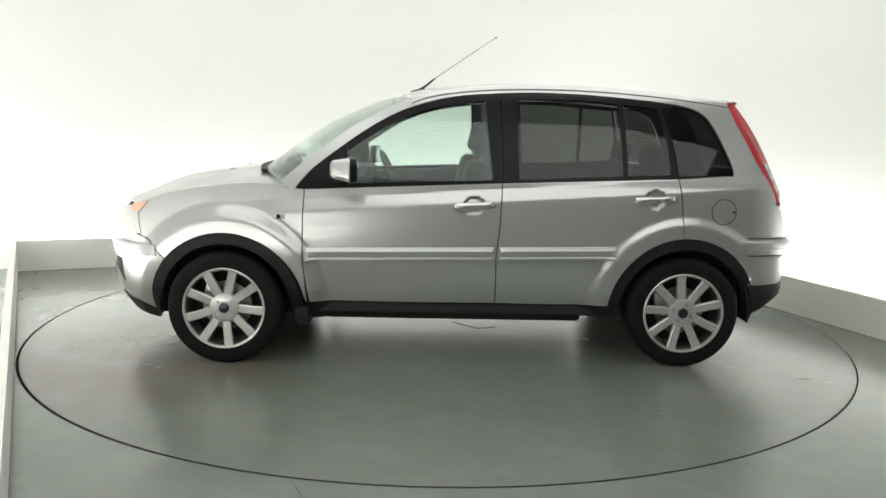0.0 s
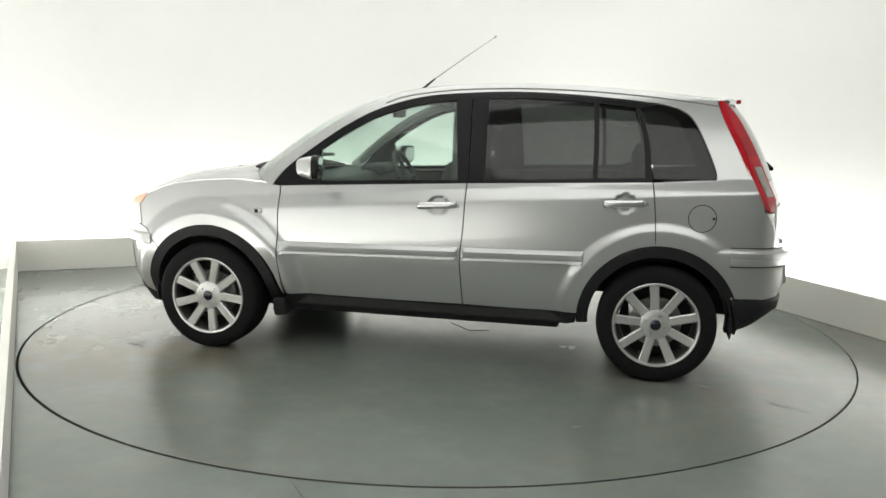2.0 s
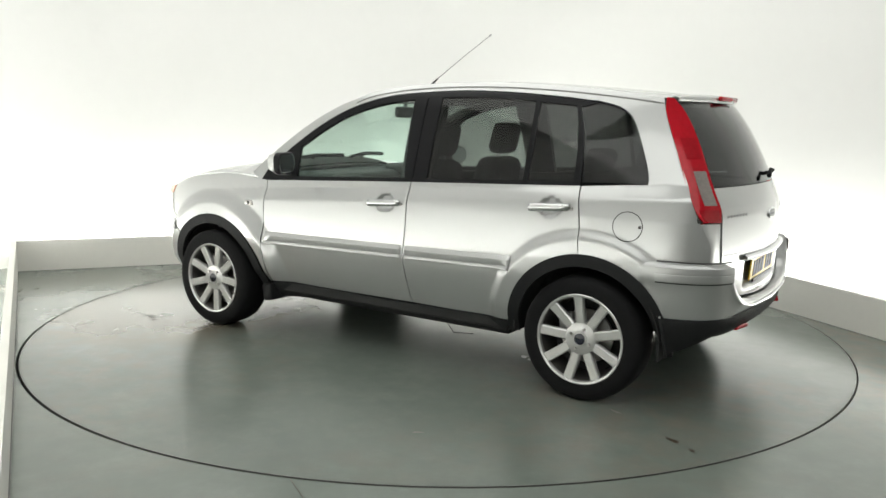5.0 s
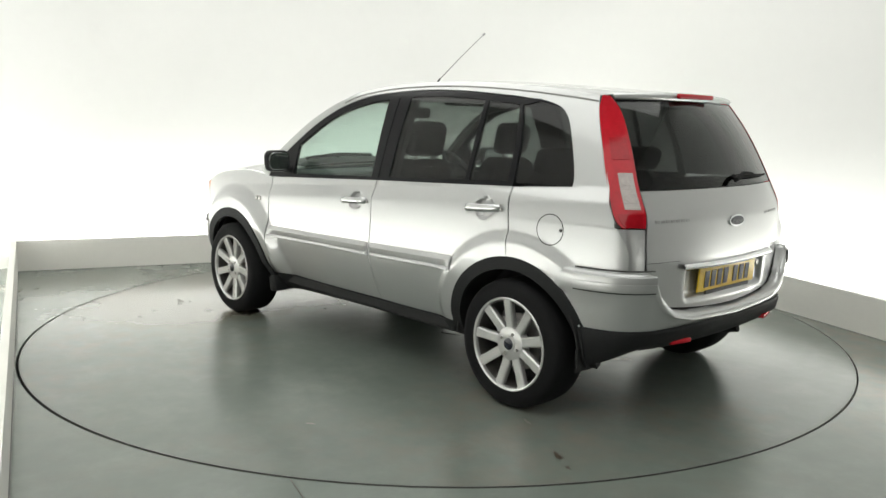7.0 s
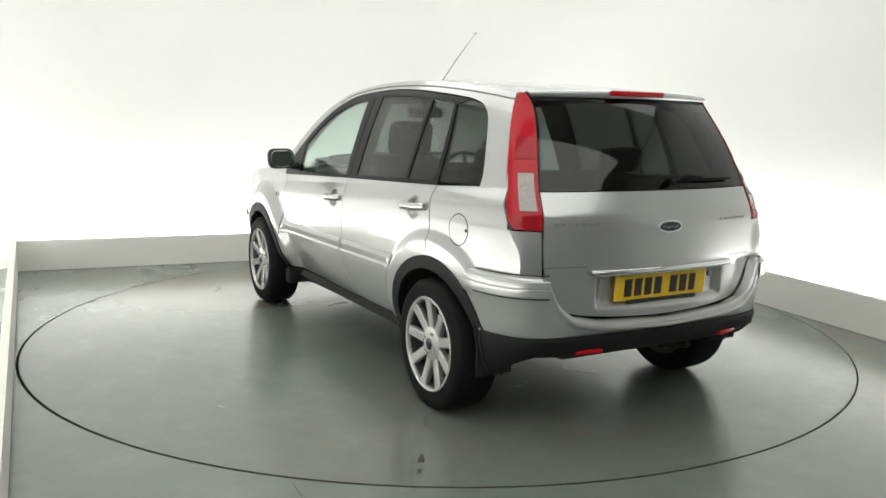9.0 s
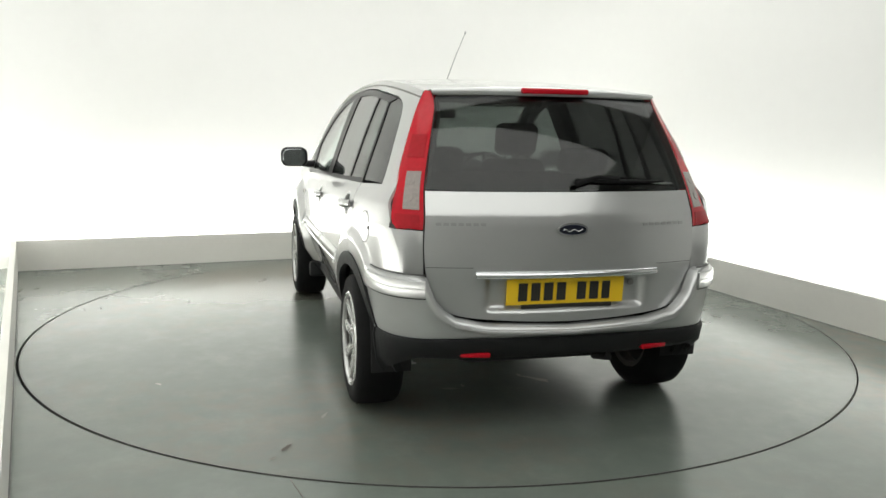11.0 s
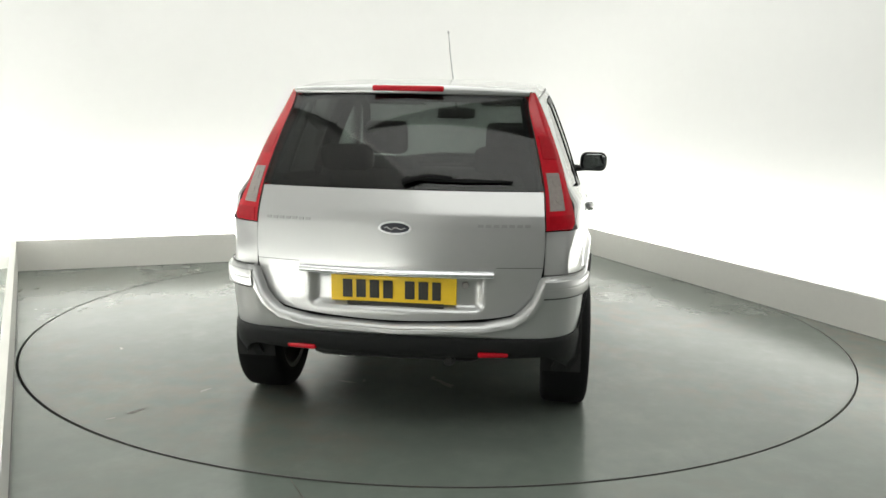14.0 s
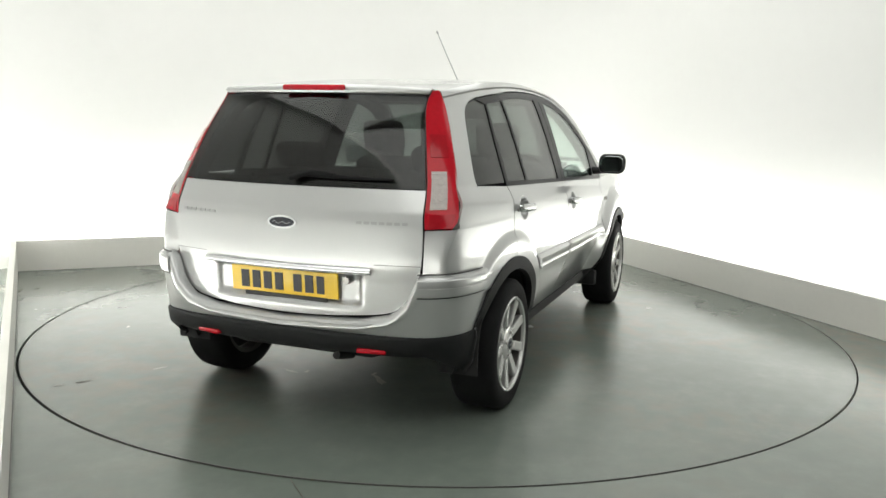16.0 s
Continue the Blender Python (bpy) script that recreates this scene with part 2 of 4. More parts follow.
def surf(name, P, mat, parent, hint, th=0.012, mirror=False, label="", lift=0.0, N=None):
    """A curved sheet of real thickness from a grid of points; hint: the way that its face looks."""
    P = np.array(P, float)
    given = N
    if mirror:
        P = P * np.array([1, -1, 1])
        hint = (hint[0], -hint[1], hint[2])
    du, dv = np.gradient(P, axis=1), np.gradient(P, axis=0)
    N = np.cross(du, dv)
    N /= np.linalg.norm(N, axis=2, keepdims=True) + 1e-12
    flip = (N.reshape(-1, 3) @ np.array(hint, float)).sum() < 0
    if flip:
        N = -N
    if given is not None:
        N = given * np.array([1, -1, 1]) if mirror else given
    P = P + N * lift
    a, b = P.shape[:2]
    verts = np.vstack([P.reshape(-1, 3), (P - N * th).reshape(-1, 3)])
    k = a * b
    at = lambda i, j: i * b + j
    faces, norm = [], []
    nf = N.reshape(-1, 3)

    def add(q, ns=None):
        q = list(q)
        if flip:
            q = q[::-1]
            ns = ns[::-1] if ns is not None else None
        faces.append(q)
        if ns is None:
            x = verts[q]
            n = np.cross(x[2] - x[0], x[3] - x[1])
            n = n / (np.linalg.norm(n) + 1e-12)
            norm.extend([n] * 4)
        else:
            norm.extend(ns)
    for i in range(a - 1):
        for j in range(b - 1):
            q = [at(i, j), at(i, j + 1), at(i + 1, j + 1), at(i + 1, j)]
            add(q, [nf[z] for z in q])
            add([z + k for z in q[::-1]], [-nf[z] for z in q[::-1]])
    ring = ([(at(0, j + 1), at(0, j)) for j in range(b - 1)] + [(at(a - 1, j), at(a - 1, j + 1)) for j in range(b - 1)]
            + [(at(i, 0), at(i + 1, 0)) for i in range(a - 1)] + [(at(i + 1, b - 1), at(i, b - 1)) for i in range(a - 1)])
    for p, q in ring:
        add([p, q, q + k, p + k])
    mesh = bpy.data.meshes.new(name)
    mesh.from_pydata([tuple(v) for v in verts], [], faces)
    mesh.update()
    mesh.shade_smooth()
    mesh.normals_split_custom_set([tuple(n) for n in norm])
    return link_mesh(name, mesh, mat, parent, label)


# ---- the room ----


def wall_run(name, pts, thick, z0, z1, mat, label, cat):
    """A standing wall along a line on the floor, with thickness to its left side."""
    pts = [Vector(p) for p in pts]
    offs = []
    for i, p in enumerate(pts):
        d = (pts[min(i + 1, len(pts) - 1)] - pts[max(i - 1, 0)]).normalized()
        offs.append(p + Vector((-d.y, d.x)) * thick)
    bm = bmesh.new()
    rows = [[bm.verts.new((q.x, q.y, z)) for q in line] for line, z in ((pts, z0), (pts, z1), (offs, z1), (offs, z0))]
    for a, b in zip(rows, rows[1:] + rows[:1]):
        for i in range(len(pts) - 1):
            bm.faces.new((a[i], a[i + 1], b[i + 1], b[i]))
    for i in (0, -1):
        bm.faces.new([r[i] for r in rows])
    ob = part(name, bm, mat, None, "", True)
    return tagged(ob, label, cat, "", "structure")


def rounded(corners, radius, n=10):
    out = [corners[0]]
    for a, b, c in zip(corners, corners[1:], corners[2:]):
        p, q = b + (a - b).normalized() * radius, b + (c - b).normalized() * radius
        for k in range(n + 1):
            u = k / n
            out.append(p * (1 - u) ** 2 + b * 2 * u * (1 - u) + q * u * u)
    return out + [corners[-1]]


def offset_corner(a, b, c, d):
    n1 = Vector((-(b - a).y, (b - a).x)).normalized()
    n2 = Vector((-(c - b).y, (c - b).x)).normalized()
    return b + (n1 + n2) * (d / (1 + n1.dot(n2)))


def build_room():
    # floor with a round hole, and a pit floor below the gap
    bm = bmesh.new()
    n = 192
    big = 9.0
    hole = [bm.verts.new((DISC_C[0] - 0.003 + (DISC_R + 0.010) * math.cos(2 * math.pi * k / n), DISC_C[1] - 0.004 + (DISC_R + 0.010) * math.sin(2 * math.pi * k / n), 0)) for k in range(n)]
    low = [bm.verts.new((v.co.x, v.co.y, -0.04)) for v in hole]
    outer = []
    for k in range(n):
        a = 2 * math.pi * k / n
        s = big / max(abs(math.cos(a)), abs(math.sin(a)))
        outer.append(bm.verts.new((s * math.cos(a), s * math.sin(a), 0)))
    for k in range(n):
        j = (k + 1) % n
        bm.faces.new((hole[k], outer[k], outer[j], hole[j]))
        bm.faces.new((low[k], hole[k], hole[j], low[j]))
    tagged(part("floor", bm, FLOOR), "grey-green painted concrete floor with a dull shine", "floor", "", "structure")
    bm = bmesh.new()
    box(bm, (DISC_C[0], DISC_C[1], -0.06), (6, 6, 0.03))
    tagged(part("pit_floor", bm, GAP), "dark pit floor under the turntable gap", "floor", "", "structure")
    # low boards
    pts = [KA, KB, KC, KD]
    for a, b, nm in ((KA, KB, "left"), (KB, KC, "back"), (KC, KD, "right")):
        d = (b - a).normalized()
        e = 0.04 if nm == "back" else 0.0
        tagged(wall_run("low_wall", [a - d * e, b + d * e], 0.04, 0, 0.255, BOARD, "", ""), "low off-white board standing before the cove lights", "low wall")
    for a, b in ((KA, KB), (KB, KC), (KC, KD)):
        d = (b - a).normalized()
        n = Vector((-d.y, d.x))
        tagged(wall_run("floor_joint", [a - n * 0.006, b - n * 0.006], 0.006, 0.0, 0.002, EDGE, "", ""), "dark joint along the foot of the low wall", "joint")
    tagged(wall_run("floor_joint", [Vector((-0.572, -2.31)), Vector((-0.49, -2.47)), Vector((-0.25, -2.99))], 0.003, 0.0, 0.0015, STAIN, "", ""), "thin dark joint in the concrete floor", "joint")
    # white cove behind
    W = [KA + (KA - KB).normalized() * 1.2, KB, KC, KD + (KD - KC).normalized() * 3.0]
    o = [W[0] + Vector((-(KB - KA).y, (KB - KA).x)).normalized() * 0.42, offset_corner(KA, KB, KC, 0.42), offset_corner(KB, KC, KD, 0.42),
         W[3] + Vector((-(KD - KC).y, (KD - KC).x)).normalized() * 0.42]
    wall_run("wall_cove", rounded(o, 1.1), 0.12, 0, 3.6, WALL, "smooth white studio cove wall lit from below", "wall")
    # hall shell
    for nm, c, s in (("wall_north", (0, 8.6, 1.8), (17.6, 0.2, 3.6)), ("wall_south", (0, -8.6, 1.8), (17.6, 0.2, 3.6)),
                     ("wall_east", (8.6, 0, 1.8), (0.2, 17.0, 3.6)), ("wall_west", (-8.6, 0, 1.8), (0.2, 17.0, 3.6))):
        bm = bmesh.new()
        box(bm, c, s)
        tagged(part(nm, bm, HALL), "plain off-white hall wall", "wall", "", "structure")
    bm = bmesh.new()
    box(bm, (0, 0, 3.7), (17.6, 17.6, 0.2))
    tagged(part("ceiling", bm, CEILING), "plain pale grey studio ceiling", "ceiling", "", "structure")


build_room()

# ---- the turntable ----


def build_turntable():
    bm = bmesh.new()
    n = 192
    top = [bm.verts.new((DISC_R * math.cos(2 * math.pi * k / n), DISC_R * math.sin(2 * math.pi * k / n), 0)) for k in range(n)]
    low = [bm.verts.new((v.co.x, v.co.y, -0.03)) for v in top]
    bm.faces.new(top)
    bm.faces.new(low[::-1])
    for k in range(n):
        bm.faces.new((top[k], low[k], low[(k + 1) % n], top[(k + 1) % n]))
    root = tagged(new("turntable"), "round grey-green painted turntable flush with the floor", "turntable")
    part("plate", bm, DISC, root)
    bm = bmesh.new()
    lathe(bm, [(DISC_R - 0.003, 0.0006), (DISC_R + 0.001, 0.0006), (DISC_R + 0.001, -0.03), (DISC_R - 0.003, -0.002)], 192)
    for v in bm.verts:
        v.co = Vector((v.co.x, v.co.z, v.co.y))
    part("rim_edge", bm, EDGE, root, "dark worn steel edge")
    # stains: uneven flat spills, turning with the disc
    rnd = random.Random(5)

    def spill(x, y, rx, ry, ang, mat):
        b = bmesh.new()
        ph = [rnd.uniform(0, 6.28) for _ in range(4)]
        vs = []
        for k in range(26):
            a = 2 * math.pi * k / 26
            r = 1 + 0.28 * math.sin(2 * a + ph[0]) + 0.2 * math.sin(3 * a + ph[1]) + 0.14 * math.sin(5 * a + ph[2]) + 0.1 * math.sin(7 * a + ph[3])
            px, py = rx * r * math.cos(a), ry * r * math.sin(a)
            c, s = math.cos(radians(ang)), math.sin(radians(ang))
            vs.append(b.verts.new((x + c * px - s * py, y + s * px + c * py, 0.0012)))
        b.faces.new(vs)
        part("stain", b, mat, root, "brown dried spill")
    for x, y, rx, ry, ang in ((1.57, 1.07, 0.035, 0.018, 20), (1.50, 1.11, 0.022, 0.014, 60), (1.63, 1.06, 0.014, 0.010, 0), (1.53, 1.02, 0.012, 0.008, 0), (-1.61, 0.95, 0.030, 0.008, -32), (-1.94, 1.14, 0.050, 0.009, -32), (-2.04, 1.20, 0.022, 0.007, -32),
                              (-1.30, -0.19, 0.060, 0.022, 40), (-1.22, -0.12, 0.02, 0.012, 0), (-1.01, 1.70, 0.018, 0.010, 30), (-1.36, 0.30, 0.045, 0.010, 70), (-1.33, 0.22, 0.016, 0.010, 0)):
        spill(x, y, rx, ry, ang, STAIN)
    for x0, y0, x1, y1 in ((-0.085, 0.03, -0.17, 0.12), (-0.17, 0.12, -0.24, 0.20), (-0.24, 0.20, -0.36, 0.155)):
        b = bmesh.new()
        tube(b, [(x0, y0, 0.0), (x1, y1, 0.0)], 0.003, 5)
        part("crack", b, GAP, root)
    return root


turntable = build_turntable()

# ---- the car: x forward, y to its left, z up from the floor between the axles ----
car = tagged(new("car"), "silver compact five-door hatchback with black trim parked on the turntable", "car")

PX = [-1.95, -1.86, -1.80, -1.72, -1.62, -1.5, -1.3, -0.9, -0.3, 0.4, 0.9, 1.2, 1.45, 1.6, 1.7, 1.8, 1.88, 1.95, 2.03]
PY = [0.562, 0.642, 0.697, 0.737, 0.759, 0.772, 0.792, 0.815, 0.826, 0.824, 0.818, 0.812, 0.806, 0.795, 0.772, 0.715, 0.630, 0.50, 0.30]
TZ = [0.15, 0.30, 0.42, 0.56, 0.66, 0.80, 0.885, 0.90, 0.96, 1.00, 1.05, 1.15, 1.25, 1.35, 1.43, 1.48, 1.56]
TY = [-0.135, -0.074, -0.036, -0.006, 0.000, 0.000, -0.002, -0.003, -0.008, -0.014, -0.030, -0.064, -0.100, -0.140, -0.176, -0.210, -0.30]


def smooth_interp(xs, ys):
    """A smooth curve through knots, as a table."""
    c = curve(list(zip(xs, ys)), 600)
    o = np.argsort(c[:, 0])
    return lambda v: np.interp(v, c[o, 0], c[o, 1])


plan_at, lean_at = smooth_interp(PX, PY), smooth_interp(TZ, TY)


HANDLES = [(-0.088, 0.876), (-1.060, 0.924)]


def half_width(x, z):
    x, z = np.asarray(x, float), np.asarray(z, float)
    back = np.clip((-x - 0.9) / 0.8, 0, 1)
    front = np.clip((x - 0.2) / 0.8, 0, 1)
    y = plan_at(x) + lean_at(z) * (1 + 0.22 * back * (z > 0.9) - 0.12 * front * (z > 0.9))
    d = z - (0.884 - 0.065 * x)
    y = y - 0.33 * np.clip(0.004 * np.log1p(np.exp(np.clip(d / 0.004, -40, 40))), 0, 0.068) * np.clip((1.3 - x) / 0.4, 0, 1)
    for ax, flare, reach, soft in ((1.244, 0.050, 0.570, 0.10), (-1.244, 0.020, 0.535, 0.06)):
        r = np.hypot(x - ax, z - 0.305)
        u = np.clip((reach - r) / soft, 0, 1)
        y = y + flare * u * u * (3 - 2 * u) * np.clip((z - 0.25) / 0.15, 0, 1)
    # the doors draw in towards the sill
    u = np.clip((0.86 - np.abs(x)) / 0.22, 0, 1)
    y = y - 0.034 * u * u * (3 - 2 * u) * np.clip((0.565 - z) / 0.26, 0, 1.3) ** 1.4
    for hx, hz in HANDLES:
        q = ((x - hx) / 0.058) ** 2 + ((z - hz) / 0.046) ** 2
        u = np.clip((1.15 - q) / 0.5, 0, 1)
        y = y - 0.026 * u * u * (3 - 2 * u)
    return y


def S(g):
    """Side points from an (x, z) grid."""
    g = np.asarray(g, float)
    return np.stack([g[..., 0], half_width(g[..., 0], g[..., 1]), g[..., 1]], -1)


RZ = [0.25, 0.40, 0.50, 0.60, 0.75, 0.90, 0.94, 0.956, 0.98, 1.055, 1.15, 1.25, 1.35, 1.43, 1.47, 1.55]
RX = [-1.86, -1.885, -1.897, -1.902, -1.903, -1.896, -1.893, -1.890, -1.881, -1.850, -1.810, -1.762, -1.702, -1.640, -1.600, -1.5]
rear_at = smooth_interp(RZ, RX)


def R(g, dent=False):
    """Rear points from a (y, z) grid."""
    g = np.asarray(g, float)
    y, z = g[..., 0], g[..., 1]
    k = 0.235 + 0.12 * np.clip((z - 0.95) / 0.5, 0, 1)
    x = rear_at(z) + k * y * y
    if dent:
        s = lambda a: 1 / (1 + np.exp(-np.clip(a, -60, 60)))
        x = x + 0.030 * s((0.345 - np.abs(y)) / 0.006) * s((z - 0.568) / 0.005) * s((0.702 - z) / 0.004)
        x = x - 0.006 * s((0.93 - z) / 0.01) * s((z - 0.70) / 0.02)
    return np.stack([x, y, z], -1)


LEFT = (0, 1, 0)


def both(name, P, mat, hint=LEFT, th=0.012, label="", lift=0.0, parent=None):
    P = np.asarray(P, float)
    N = None
    if np.allclose(P[..., 1], half_width(P[..., 0], P[..., 2]), atol=1e-6):
        x, z, e = P[..., 0], P[..., 2], 0.004
        N = np.stack([(half_width(x - e, z) - half_width(x + e, z)) / (2 * e), np.ones_like(x), (half_width(x, z - e) - half_width(x, z + e)) / (2 * e)], -1)
        N /= np.linalg.norm(N, axis=2, keepdims=True)
    a = surf(name, P, mat, parent or car, hint, th, False, label, lift, N)
    b = surf(name, P, mat, parent or car, hint, th, True, label, lift, N)
    return a, b


def across(edge, n, m, bulge, power=2.6):
    """A sheet from one side's edge line to the other's, bulged by (dx, dz) at the middle."""
    e = S(curve(edge, n))
    v = np.linspace(-1, 1, m + 1)
    P = np.zeros((n + 1, m + 1, 3))
    bx = np.interp(np.linspace(0, 1, n + 1), np.linspace(0, 1, len(bulge)), [b[0] for b in bulge])
    bz = np.interp(np.linspace(0, 1, n + 1), np.linspace(0, 1, len(bulge)), [b[1] for b in bulge])
    w = 1 - np.abs(v) ** power
    P[:, :, 0] = e[:, None, 0] + bx[:, None] * w
    P[:, :, 1] = e[:, None, 1] * v
    P[:, :, 2] = e[:, None, 2] + bz[:, None] * w
    return P


G = 0.003  # half the gap between panels
SEAM_F = [(0.800, 0.330), (0.815, 0.480), (0.826, 0.600), (0.828, 0.752), (0.820, 0.945)]
SEAM_B = [(-0.217, 0.330), (-0.214, 0.480), (-0.211, 0.603), (-0.227, 0.771), (-0.236, 0.996)]
ARCH = 0.405
FA, RA = (1.244, 0.305), (-1.244, 0.308)
BELT = [(0.820, 0.945), (0.519, 0.962), (-0.236, 0.997), (-1.19, 1.036), (-1.50, 1.051)]
TOPLINE = [(0.880, 0.940), (0.788, 1.049), (0.641, 1.165), (0.494, 1.270), (0.344, 1.356), (0.200, 1.411), (0.045, 1.449), (-0.112, 1.467), (-0.408, 1.482), (-0.709, 1.475), (-1.012, 1.452), (-1.195, 1.433)]
QEDGE = [(-1.502, 1.051), (-1.500, 1.091), (-1.462, 1.190), (-1.388, 1.338), (-1.312, 1.402), (-1.195, 1.433)]
LAMP_OUT = [(-1.750, 0.898), (-1.668, 1.058), (-1.592, 1.227), (-1.526, 1.363), (-1.497, 1.4475)]
LAMP_IN = [(0.603, 0.893), (0.590, 1.056), (0.548, 1.240), (0.510, 1.385), (0.512, 1.452)]
ROOF_EDGE = [(0.255, 1.436), (0.14, 1.476), (-0.12, 1.512), (-0.44, 1.525), (-0.75, 1.519), (-1.07, 1.498), (-1.32, 1.472), (-1.50, 1.4485)]
PILLAR_A = [(0.945, 0.990), (0.830, 1.088), (0.680, 1.204), (0.526, 1.310), (0.372, 1.392), (0.255, 1.436)]


def sh(pts, dx=0.0, dz=0.0):
    return [(a + dx, b + dz) for a, b in pts]


def build_body():
    # front wing
    a0 = [(1.560, 0.572)] + [(FA[0] + ARCH * math.cos(radians(a)), FA[1] + ARCH * math.sin(radians(a))) for a in np.linspace(44, 174, 16)]
    P = S(coons(a0 + [(0.832, 0.325)], [(0.812, 0.325)] + sh(SEAM_F[1:], G), [(1.72, 0.842), (1.5, 0.925), (1.3, 0.957), (1.1, 0.972), (0.826, 0.950)],
                [(1.560, 0.572), (1.645, 0.660), (1.715, 0.70), (1.72, 0.842)], 70, 30))
    both("front_wing", P, PAINT)
    # doors
    P = S(coons([(0.80 - G, 0.330), (0.3, 0.327), (-0.217 + G, 0.330)], sh(SEAM_B, G), [(0.820 - G, 0.943), (0.519, 0.958), (-0.236 + G, 0.993)], sh(SEAM_F, -G), 96, 56))
    doors = list(both("front_door", P, PAINT))
    ra = [(-0.845, 0.330)] + [(RA[0] + ARCH * math.cos(radians(a)), RA[1] + ARCH * math.sin(radians(a))) for a in np.linspace(12, 86, 10)] + [(-1.2145, 0.755), (-1.206, 0.880), (-1.188, 1.032)]
    P = S(coons([(-0.217 - G, 0.330), (-0.5, 0.327), (-0.845, 0.330)], ra, [(-0.236 - G, 0.993), (-0.7, 1.012), (-1.188, 1.032)], sh(SEAM_B, -G), 90, 64))
    doors += both("rear_door", P, PAINT)
    # quarter panel below the glass
    qb = [(0, 0), (0, 0)] + [(RA[0] + ARCH * math.cos(radians(a)), RA[1] + ARCH * math.sin(radians(a))) for a in np.linspace(92, 130, 7)] + [(-1.60, 0.700), (-1.80, 0.700)]
    P = S(coons([(-1.2205, 0.714)] + qb[2:], [(-1.80, 0.700), (-1.797, 0.80), (-1.753, 0.893), (-1.682, 1.051)], [(-1.195, 1.031), (-1.35, 1.042), (-1.50, 1.0505), (-1.682, 1.051)],
                [(-1.2205, 0.714), (-1.2195, 0.75), (-1.212, 0.880), (-1.195, 1.031)], 54, 36))
    quarter = both("quarter_panel", P, PAINT)
    P = S(coons([(-1.500, 1.0505), (-1.682, 1.051)], [(-1.682, 1.051)] + LAMP_OUT[2:], [(-1.195, 1.435), (-1.32, 1.445), (-1.497, 1.4475)], QEDGE, 12, 26))
    both("rear_pillar", P, PAINT)
    # roof side rail with the windscreen pillar
    top = PILLAR_A + ROOF_EDGE[1:]
    P = S(coons(TOPLINE + [(-1.32, 1.445), (-1.497, 1.4475)], [(-1.497, 1.4475), (-1.50, 1.4485)], top, [(0.880, 0.940), (0.915, 0.963), (0.945, 0.990)], 64, 5))
    both("roof_rail", P, PAINT)
    # roof, windscreen, bonnet
    P = across(ROOF_EDGE, 34, 28, [(0.07, 0.030), (0.03, 0.020), (0, 0.017), (0, 0.017), (0, 0.018), (-0.09, 0.020)])
    surf("roof", P, PAINT, car, (0, 0, 1))
    surf("windscreen", across(PILLAR_A[::-1], 18, 22, [(0.07, 0.030), (0.13, 0.055), (0.18, 0.05)], 2.6), CLEAR_GLASS, car, (1, 0, 1), 0.006, label="clear laminated windscreen")
    surf("bonnet", across([(0.86, 0.965), (1.1, 0.976), (1.3, 0.961), (1.5, 0.929), (1.71, 0.852)], 30, 26, [(0.06, 0.045), (0.05, 0.048), (0.05, 0.052), (0.11, 0.046), (0.20, 0.0)]), PAINT, car, (0.3, 0, 1))
    surf("front_bumper", across([(1.74, 0.70), (1.76, 0.62), (1.765, 0.52), (1.757, 0.42), (1.738, 0.32), (1.70, 0.225)], 16, 26, [(0.31, 0), (0.31, 0), (0.295, 0), (0.26, 0.0)], 2.4), PAINT_PLASTIC, car, (1, 0, 0))
    surf("grille", across([(1.72, 0.838), (1.735, 0.76), (1.74, 0.705)], 6, 26, [(0.19, 0), (0.25, 0), (0.305, 0)], 2.4), BLACK_TRIM, car, (1, 0, 0))
    surf("lower_grille", across([(1.768, 0.53), (1.765, 0.46), (1.75, 0.40)], 6, 26, [(0.292, 0), (0.288, 0), (0.28, 0)], 2.4)[:, 2:25], BLACK_TRIM, car, (1, 0, 0), lift=0.006)
    P = S(coons([(1.635, 0.215), (1.70, 0.225)], [(1.70, 0.225), (1.74, 0.32), (1.762, 0.42), (1.77, 0.52), (1.765, 0.62), (1.745, 0.69)], [(1.564, 0.568), (1.65, 0.654), (1.745, 0.69)], [(1.635, 0.215), (1.642, 0.33), (1.632, 0.44), (1.564, 0.568)], 12, 18))
    both("bumper_side", P, PAINT_PLASTIC)
    surf("bumper_lip", across([(1.734, 0.300), (1.72, 0.26), (1.70, 0.222)], 4, 26, [(0.282, 0), (0.27, 0), (0.258, 0.0)], 2.4), BLACK_TRIM, car, (1, 0, -0.2), 0.006, label="black plastic lower lip", lift=0.005)
    P = S(coons([(1.637, 0.212), (1.70, 0.222)], [(1.70, 0.222), (1.734, 0.300)], [(1.643, 0.262), (1.734, 0.300)], [(1.637, 0.212), (1.643, 0.262)], 8, 5))
    both("bumper_lip", P, BLACK_TRIM, LEFT, 0.006, "black plastic lower lip", 0.005)
    xs = np.linspace(1.600, 1.90, 20)
    prof = [(0.583, 0.0), (0.584, 0.009), (0.59, 0.011), (0.628, 0.010), (0.640, 0.006), (0.642, 0.0)]
    P = np.stack([S(np.stack([xs, np.full(20, z)], -1)) + np.array([o * 0.5, o, 0]) for z, o in prof])
    both("bumper_moulding", P, PAINT_PLASTIC, (0.3, 1, 0), 0.005)
    P = S(coons([(1.90, 0.700), (1.82, 0.685), (1.700, 0.690)], [(1.700, 0.690), (1.712, 0.78), (1.712, 0.846)], [(1.85, 0.800), (1.79, 0.838), (1.712, 0.855)], [(1.90, 0.700), (1.885, 0.75), (1.85, 0.800)], 16, 10))
